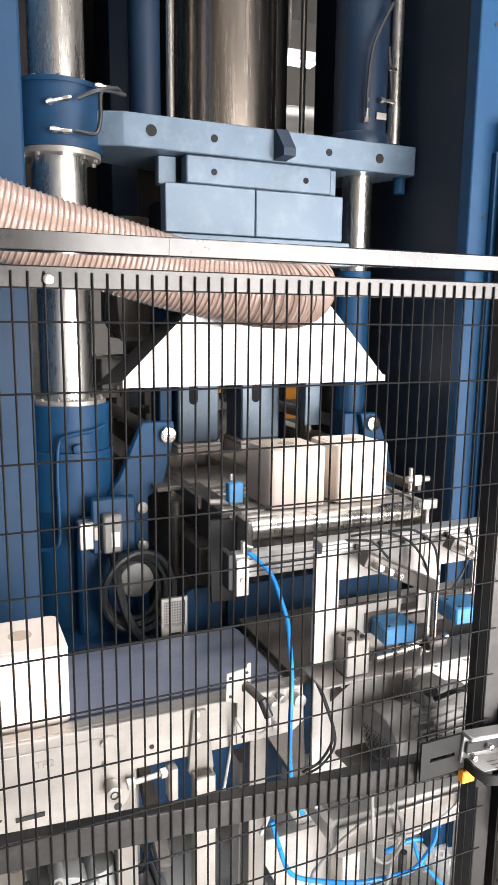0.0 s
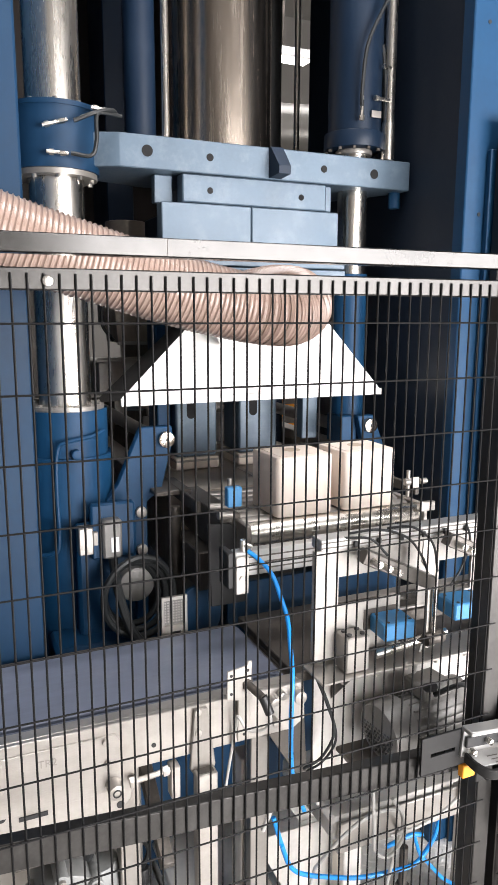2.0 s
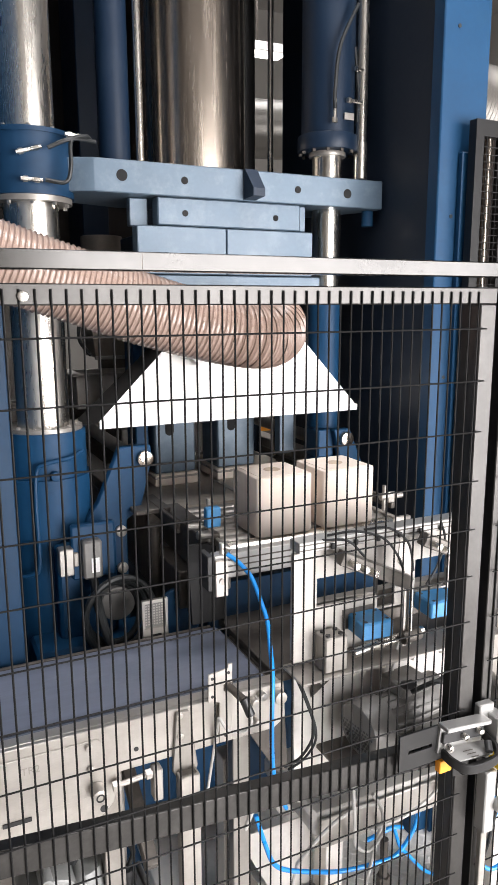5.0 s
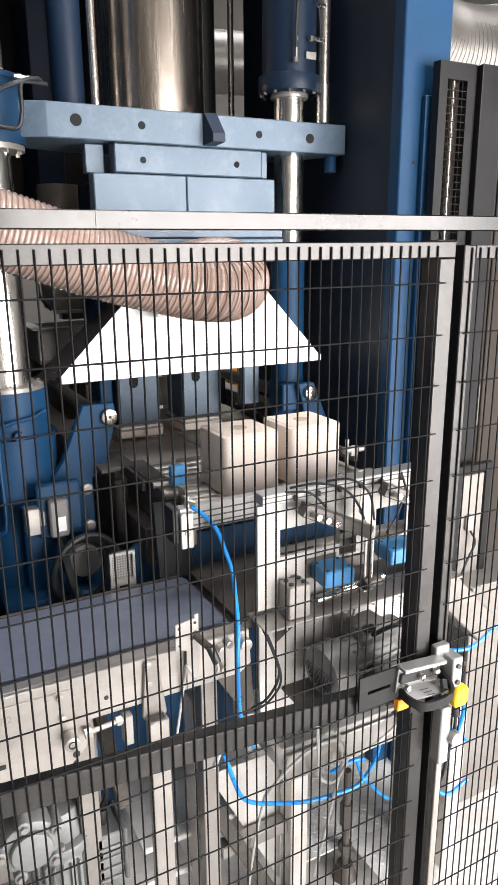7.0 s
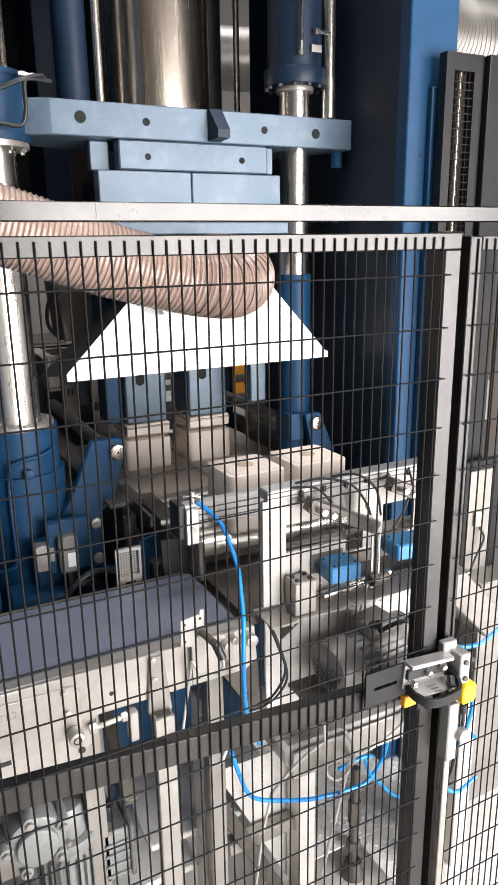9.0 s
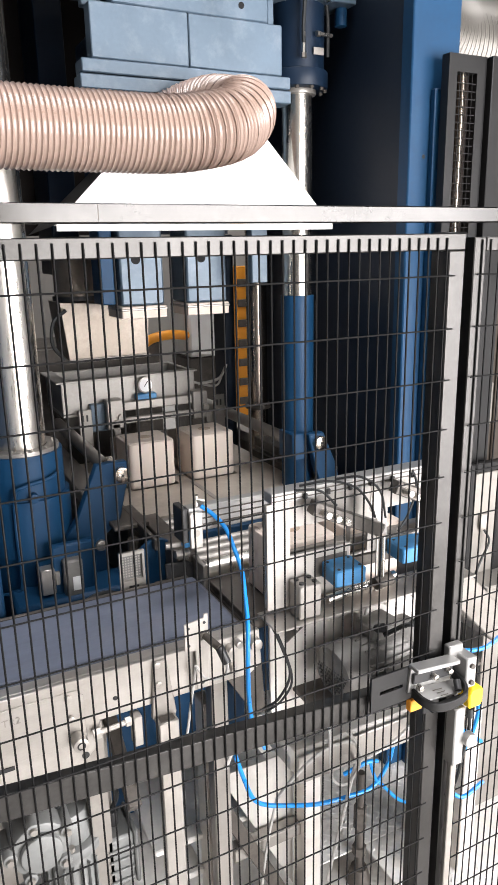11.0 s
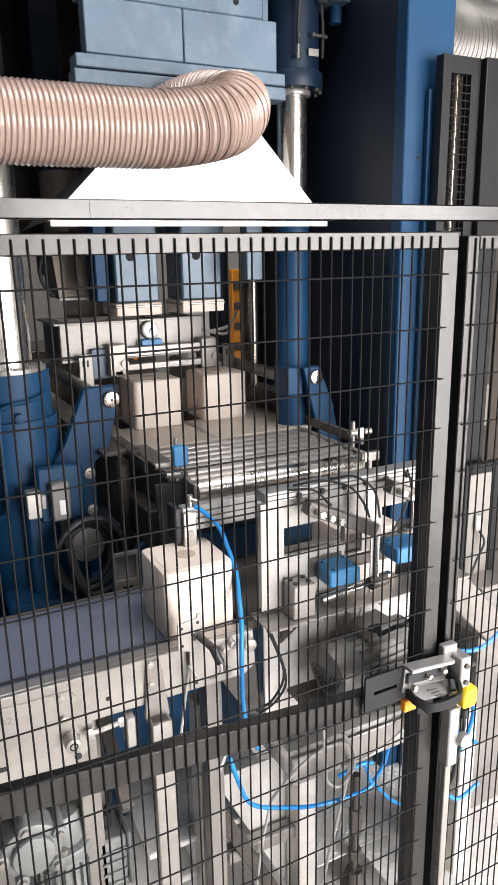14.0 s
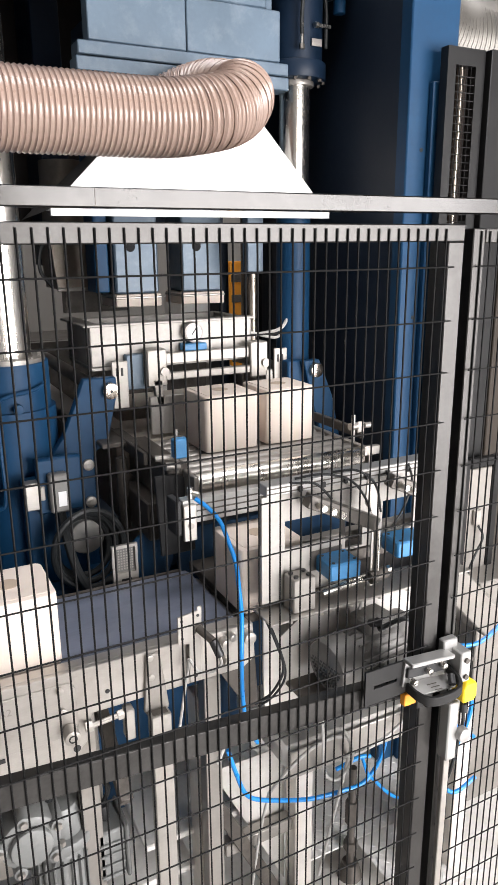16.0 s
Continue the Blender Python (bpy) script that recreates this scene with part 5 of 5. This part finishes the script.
def door_lock():
    t = thing("door_lock", "safety door lock with a dark grey pull handle", "door lock")
    y = FYF
    part("slot_plate", gap_plate(B(), 0.803, 0.925, y - 0.012, y - 0.007, 0.985, 1.065, [(0.825, 0.885, 1.02, 1.028)]), FENCE, t, "dark grey slotted mounting plate")
    b = obox(B(), (0.957, y - 0.028, 1.064), (0.118, 0.032, 0.010), (0, 5, 0), 0.002)
    obox(b, (0.957, y - 0.014, 1.03), (0.118, 0.008, 0.06), (0, 5, 0), 0.001)
    part("lock_body", b, ALU, t, "bright aluminium lock body")
    part("lock_inset", obox(B(), (0.958, y - 0.022, 1.035), (0.110, 0.008, 0.024), (0, 5, 0), 0.002), BLACK_PLASTIC, t)
    repeat("lock_screw", cyl(B(), (0, y - 0.040, 0), (0, y - 0.026, 0), 0.0065, seg=14, bev=0.001), CHROME, t, [(0.915, 0, 1.022), (0.955, 0, 1.036), (0.995, 0, 1.038)])
    part("lock_tray", obox(B(), (0.962, y - 0.038, 1.003), (0.105, 0.034, 0.005), (24, 5, 0), 0.001), ALU, t)
    b = B()
    for k in range(3):
        obox(b, (0.957 + 0.004 * k, y - 0.040 - 0.007 * k, 1.0085 - 0.0035 * k), (0.026 - 0.003 * k, 0.0018, 0.0008), (14, 5, 0), 0)
    part("label_lines", b, STEEL_DARK, t)
    b = B()
    line = spline([(0.905, y - 0.022, 1.006), (0.910, y - 0.052, 1.0), (0.928, y - 0.072, 0.994), (0.966, y - 0.078, 0.993), (1.004, y - 0.074, 0.997), (1.02, y - 0.056, 1.004), (1.023, y - 0.03, 1.01), (1.022, y - 0.016, 1.014)], 6)
    loops = []
    for i, p in enumerate(line):
        d = line[min(i + 1, len(line) - 1)] - line[max(i - 1, 0)]
        n = Vector((d.y, -d.x, 0)).normalized() * 0.0045
        loops.append([b.verts.new(p + n * u + Vector((0, 0, 0.0105 * v))) for u, v in ((-1, -0.8), (-0.6, -1), (0.6, -1), (1, -0.8), (1, 0.8), (0.6, 1), (-0.6, 1), (-1, 0.8))])
    for p, q in zip(loops, loops[1:]):
        for i in range(8):
            b.faces.new((p[i], p[(i + 1) % 8], q[(i + 1) % 8], q[i]))
    b.faces.new(loops[0]), b.faces.new(loops[-1])
    bmesh.ops.recalc_face_normals(b, faces=b.faces[:])
    part("pull_handle", b, FENCE, t, "dark grey curved pull handle")
    part("handle_base", obox(B(), (0.965, y - 0.062, 0.984), (0.09, 0.016, 0.016), (0, 0, 0), 0.004), FENCE, t)
    b = cyl(B(), (0.997, y - 0.06, 1.006), (1.006, y - 0.045, 1.018), 0.008, seg=14)
    part("lock_button", b, BLACK_PLASTIC, t)
    part("lock_cheek", box(B(), 1.028, 1.058, y - 0.05, y - 0.002, 0.99, 1.065, 0.003), ALU, t)
    part("lock_cheek", box(B(), 1.005, 1.045, y - 0.02, y - 0.0, 1.05, 1.085, 0.003), ALU, t)
    repeat("cheek_screw", cyl(B(), (1.043, y - 0.055, 0), (1.043, y - 0.05, 0), 0.006, seg=12), STEEL_DARK, t, [(0, 0, 1.005), (0, 0, 1.045)])
    part("actuator", prism(B(), [(1.045, 0.932), (1.078, 0.932), (1.085, 0.945), (1.085, 0.975), (1.075, 0.983), (1.05, 0.983), (1.042, 0.97)], y - 0.05, y - 0.01, 0.004), YELLOW, t, "yellow actuator block")
    part("actuator_tab", box(B(), 0.903, 0.935, y - 0.02, y - 0.003, 0.955, 0.984, 0.002), ORANGE, t, "orange tab")
    part("slide_box", box(B(), 1.020, 1.050, y - 0.035, y - 0.004, 0.78, 0.93, 0.003), ALU, t, "white slide bolt housing")
    part("slide_strip", box(B(), 1.030, 1.048, y - 0.02, y - 0.006, 0.2, 0.78, 0.002), STAINLESS, t)
    part("slide_knob", cyl(B(), (1.06, y - 0.05, 0.845), (1.06, y - 0.03, 0.845), 0.017, seg=28, bev=0.003), ALU, t)
    b = cyl(B(), (1.066, y - 0.03, 0.918), (1.068, y - 0.03, 0.895), 0.008, seg=12)
    tube(b, [(1.068, y - 0.03, 0.895), (1.07, y - 0.028, 0.86), (1.075, y - 0.01, 0.78), (1.09, y + 0.02, 0.68), (1.07, y + 0.03, 0.62)], 0.004)
    part("lock_cable", b, BLACK, t)
    part("catch_plate", box(B(), 0.945, 0.985, y - 0.012, y - 0.006, 0.93, 0.972, 0.002), FENCE, t)
    return t


door_lock()


# ---------------- beyond the door post ----------------
def side_guard():
    t = thing("side_guard", "tall dark perforated guard panel with glazed strip", "guard panel")
    y = 1.655
    part("frame", gap_plate(B(), 1.490, 1.628, y, y + 0.03, 0.0, 2.442, [(1.520, 1.594, 1.15, 2.397)]), FENCE, t)
    part("frame", box(B(), 1.632, 1.717, y - 0.02, y + 0.03, 0.0, 2.442, 0.002), FENCE, t)
    # Dark fill behind the mesh, added so the blue flange stays hidden.
    part("backing", box(B(), 1.512, 1.602, y + 0.0315, y + 0.036, 1.0, 2.42, 0), SHADE_FILL, t)
    part("bright_strip", cyl(B(), (1.555, y + 0.019, 1.152), (1.555, y + 0.019, 2.395), 0.011, seg=20), RAM_STEEL, t, "bright steel tube behind the guard")
    b = B()
    for i in range(60):
        z = 1.16 + i * 0.0205
        cyl(b, (1.520, y + 0.004, z), (1.594, y + 0.004, z), 0.0012, seg=5)
    for i in range(4):
        x = 1.520 + 0.0150 * (i + 1)
        cyl(b, (x, y + 0.004, 1.15), (x, y + 0.004, 2.397), 0.0012, seg=5)
    ob = part("guard_mesh", b, FENCE, t)
    ob["kind"] = "stuff"
    return t


side_guard()


def duct():
    t = thing("foil_duct", "pale ribbed foil ventilation duct", "duct")
    b = B()
    line = spline([(1.72, 2.15, 2.66), (1.95, 2.2, 2.62), (2.3, 2.25, 2.66), (2.8, 2.3, 2.85)], 24)
    seg = 28
    loops = []
    for i, p in enumerate(line):
        d = (line[min(i + 1, len(line) - 1)] - line[max(i - 1, 0)]).normalized()
        s = Vector((0, 1, 0)) - d * d.y
        s.normalize()
        u = d.cross(s)
        r = 0.17 + (0.006 if i % 2 else 0)
        loops.append([b.verts.new(p + r * (math.cos(2 * math.pi * k / seg) * s + math.sin(2 * math.pi * k / seg) * u)) for k in range(seg)])
    for p, q in zip(loops, loops[1:]):
        for k in range(seg):
            j = (k + 1) % seg
            b.faces.new((p[k], p[j], q[j], q[k]))
    bmesh.ops.recalc_face_normals(b, faces=b.faces[:])
    part("skin", b, DUCT, t)
    b = box(B(), 2.6, 2.64, 2.25, 2.29, 2.9, 6.4, 0)
    part("hanger", b, STEEL_DARK, t)
    return t


duct()


def side_machine():
    t = thing("side_cabinet", "grey steel machine cabinet with a slanted cover", "machine cabinet")
    part("slant_cover", prism(B(), [(1.31, 0.97), (1.505, 0.775), (1.53, 0.80), (1.53, 0.878), (1.37, 1.045), (1.31, 1.10)], 1.34, 1.54, 0.004), STAINLESS_DULL, t)
    part("cabinet", box(B(), 1.62, 2.0, 1.50, 1.70, 0.0, 0.86, 0.004), STAINLESS_DULL, t)
    part("column", box(B(), 1.36, 1.42, 1.42, 1.48, 0.0, 1.35, 0.003), ALU, t)
    part("pale_post", box(B(), 1.318, 1.372, 1.25, 1.29, 0.0, 0.664, 0.003), POST_STEEL, t)
    part("pale_panel", box(B(), 1.635, 1.735, 1.60, 1.612, 0.70, 1.215, 0.003), STAINLESS_DULL, t, "pale cover panel in a dark frame")
    b = box(B(), 1.610, 1.634, 1.595, 1.618, 0.0, 1.25, 0.003)
    box(b, 1.736, 1.765, 1.595, 1.618, 0.0, 1.25, 0.003)
    box(b, 1.6345, 1.7355, 1.595, 1.618, 1.218, 1.25, 0.003)
    part("panel_frame", b, FENCE, t)
    part("panel_latch", box(B(), 1.66, 1.69, 1.588, 1.5995, 1.02, 1.075, 0.003), STAINLESS, t)
    part("panel_cable", tube(B(), [(1.675, 1.585, 1.02), (1.69, 1.575, 0.98), (1.66, 1.575, 0.92), (1.63, 1.57, 0.86), (1.62, 1.57, 0.75)], 0.004), BLACK, t)
    part("ledge", box(B(), 1.16, 1.40, 1.30, 1.34, 0.62, 0.66, 0.003), STAINLESS, t)
    b = B()
    tube(b, [(1.24, 1.22, 0.82), (1.30, 1.20, 0.72), (1.26, 1.20, 0.60), (1.20, 1.21, 0.56), (1.24, 1.2, 0.66), (1.32, 1.2, 0.60)], 0.006)
    tube(b, [(1.20, 1.24, 0.90), (1.32, 1.22, 0.88), (1.42, 1.22, 0.92)], 0.006)
    tube(b, [(1.20, 1.22, 0.50), (1.26, 1.20, 0.44), (1.34, 1.2, 0.46)], 0.006)
    part("air_tube", b, TUBE_BLUE, t, "bright blue air tubes")
    b = B()
    tube(b, [(1.20, 1.22, 0.95), (1.25, 1.20, 0.86), (1.22, 1.2, 0.70), (1.16, 1.2, 0.58), (1.18, 1.22, 0.4)], 0.006)
    part("grey_hose", b, GREY_CABLE, t)
    return t


side_machine()


def dark_unit():
    t = thing("control_cabinet", "dark brown steel cabinet beside the press", "cabinet")
    part("body", box(B(), 1.86, 3.4, 2.45, 2.95, 0.0, 2.4, 0.01), BROWN_UNIT, t)
    part("door", box(B(), 1.90, 2.55, 2.435, 2.449, 0.12, 2.32, 0.006), BROWN_UNIT, t)
    part("door", box(B(), 2.57, 3.3, 2.435, 2.449, 0.12, 2.32, 0.006), BROWN_UNIT, t)
    part("handle", box(B(), 2.50, 2.53, 2.41, 2.434, 1.1, 1.3, 0.004), STAINLESS_DULL, t)
    return t


dark_unit()


# ---------------- far hall, seen through the press ----------------
def far_rack():
    t = thing("far_machine", "orange slatted machine guard far down the hall", "machine")
    part("panel", box(B(), 2.54, 2.67, 5.2, 5.3, 0.0, 1.8, 0.01), ORANGE, t)
    repeat("slat", box(B(), 2.545, 2.665, 5.18, 5.195, 0.0, 0.06, 0.004), STEEL_DARK, t, [(0, 0, 0.2 + 0.16 * i) for i in range(10)])
    part("hopper", box(B(), 2.08, 2.40, 5.1, 5.5, 1.12, 1.55, 0.02), WHITE, t, "cream hopper")
    part("hopper_stand", box(B(), 2.08, 2.40, 5.12, 5.5, 0.0, 1.11, 0.01), STEEL_DARK, t)
    part("pipe", tube(B(), [(1.62, 5.0, 1.20), (1.70, 4.95, 1.30), (1.85, 4.95, 1.33), (2.05, 5.1, 1.30)], 0.035, 16), ORANGE, t, "orange bent pipe")
    part("cabinet", box(B(), 0.9, 1.8, 5.0, 5.6, 0.0, 1.3, 0.01), STEEL_DARK, t)
    return t


far_rack()


def ceiling_lamp(x, y, z):
    t = thing("ceiling_lamp", "lit white strip lamp under the hall roof", "lamp")
    part("body", box(B(), x - 0.28, x + 0.28, y - 0.09, y + 0.09, z, z + 0.08, 0.006), WHITE, t)
    part("diffuser", box(B(), x - 0.26, x + 0.26, y - 0.07, y + 0.07, z - 0.02, z - 0.001, 0.004), LAMP, t)
    part("hanger", box(B(), x - 0.01, x + 0.01, y - 0.01, y + 0.01, z + 0.081, 6.4, 0), STEEL_DARK, t)


ceiling_lamp(3.2, 6.6, 4.3)
far_duct = thing("roof_pipe", "pale roof pipe far behind the press", "pipe")
part("pipe", cyl(B(), (1.5, 5.6, 3.3), (4.5, 5.0, 3.3), 0.22, seg=28), DUCT, far_duct)
b = B()
for x in (1.9, 4.0):
    box(b, x, x + 0.03, 5.3, 5.33, 3.3, 6.4, 0)
part("pipe_hanger", b, STEEL_DARK, far_duct)


# ---------------- what moves ----------------
def glide(keys, t):
    """Linear between (t, value) keys."""
    for (a, u), (b2, v) in zip(keys, keys[1:]):
        if a <= t <= b2:
            return u + (v - u) * (t - a) / (b2 - a)
    return keys[-1][1]


CROSS = [(0, 0.114), (0.5, 0.104), (1.0, 0.092), (1.5, 0.078), (2.0, 0.061), (2.5, 0.045), (3.0, 0.031), (3.5, 0.019), (4.2, 0.010),
         (6.3, 0.006), (9.2, 0.0), (9.7, 0.02), (10.2, 0.155), (10.7, 0.35), (11.0, 0.42), (11.2, 0.432), (16, 0.432)]
DIE = [(0, 0.026), (0.5, 0.026), (1, 0.024), (1.5, 0.018), (2, 0.010), (2.5, -0.001), (3, -0.011), (3.5, -0.021), (4.2, -0.030), (6.3, -0.046), (7, -0.052),
       (7.5, -0.080), (8, -0.105), (8.5, -0.137), (9, -0.173), (9.2, -0.186), (9.8, -0.222), (10.4, -0.233), (12.5, -0.233), (12.7, -0.228), (13, -0.18),
       (13.25, -0.10), (13.5, -0.035), (13.75, -0.008), (14, 0.0), (16, 0.0)]
FEED_Y = [(0, 0.30), (10.4, 0.30), (11.3, 0.05), (12.5, -0.015), (14.7, -0.015), (15, -0.05), (15.5, -0.215), (16, -0.42)]


def key_times(*lists):
    return sorted({t for k in lists for t, _ in k})


def motions():
    walk(cross, [(t, pose(0, 0, v)) for t, v in CROSS])
    walk(die, [(t, pose(0, 0, v)) for t, v in DIE])
    walk(feed, [(t, pose(0, glide(FEED_Y, t), glide(DIE, t))) for t in key_times(DIE, FEED_Y)])
    # the finished pair: out on the rollers, down with the table, then left along the belt
    ay = [(0, 1.70), (0.5, 1.675), (1.0, 1.66), (1.5, 1.655), (3.5, 1.64), (4.2, 1.64), (6.3, 1.625), (7, 1.62), (9.2, 1.62)]
    for ob, x in ((block_a1, 0.785), (block_a2, 0.992)):
        rows = [(t, pose(x + BW / 2, glide(ay, t) + BD / 2, TZ + glide(DIE, t))) for t in key_times(ay, [k for k in DIE if k[0] < 9.21])]
        ride = ([(12.4, 0.785), (12.6, 0.78), (13.0, 0.72), (13.5, 0.612), (14.0, 0.508), (14.5, 0.40), (15.0, 0.285), (15.5, 0.19), (16.0, 0.10)] if ob is block_a1
                else [(14.3, 0.992), (14.6, 0.975), (15.0, 0.90), (15.5, 0.80), (16.0, 0.70)])
        rows += [(10.0, pose(x + BW / 2, 1.60 + BD / 2, BZ + 0.03)), (10.4, pose(x + BW / 2, 1.56 + BD / 2, BZ)), (11.2, pose(x + BW / 2, 1.362 + BD / 2, BZ))]
        rows += [(t, pose(v - 0.01 + BW / 2, 1.362 + BD / 2, BZ)) for t, v in ride]
        walk(ob, rows)
    # the fresh pair: stands still while the die sinks, is pushed forward, rises and rides out
    by = [(0, 2.325), (11.3, 2.325), (12.5, 2.27), (14.7, 2.27), (15, 2.225), (15.5, 2.055), (16, 1.80)]
    for ob, xk in ((block_b1, [(0, 0.71), (11.3, 0.71), (12.5, 0.75), (14.7, 0.74), (15.5, 0.825), (16, 0.80)]),
                   (block_b2, [(0, 0.95), (11.3, 0.95), (12.5, 1.0), (14.7, 1.0), (15.5, 1.04), (16, 1.0)])):
        rows = []
        for t in key_times(by, xk, [k for k in DIE if k[0] > 12.4]):
            z = TZ - 0.233 if t < 12.5 else TZ + glide(DIE, t)
            rows.append((t, pose(glide(xk, t) + BW / 2, glide(by, t) + BD / 2, z)))
        walk(ob, rows)
    cy = 1.362 + BD / 2
    walk(block_c, [(0, pose(0.012 + BW / 2, cy, BZ)), (0.5, pose(-0.09 + BW / 2, cy, BZ)), (3.0, pose(-0.55 + BW / 2, cy, BZ)), (16, pose(-0.95 + BW / 2, cy, BZ))])
    # hose pieces follow the hood
    lists = [(t, hose_poses(v, len(hose_pieces))) for t, v in CROSS]
    for i, ob in enumerate(hose_pieces):
        walk(ob, [(t, p[i]) for t, p in lists])


motions()
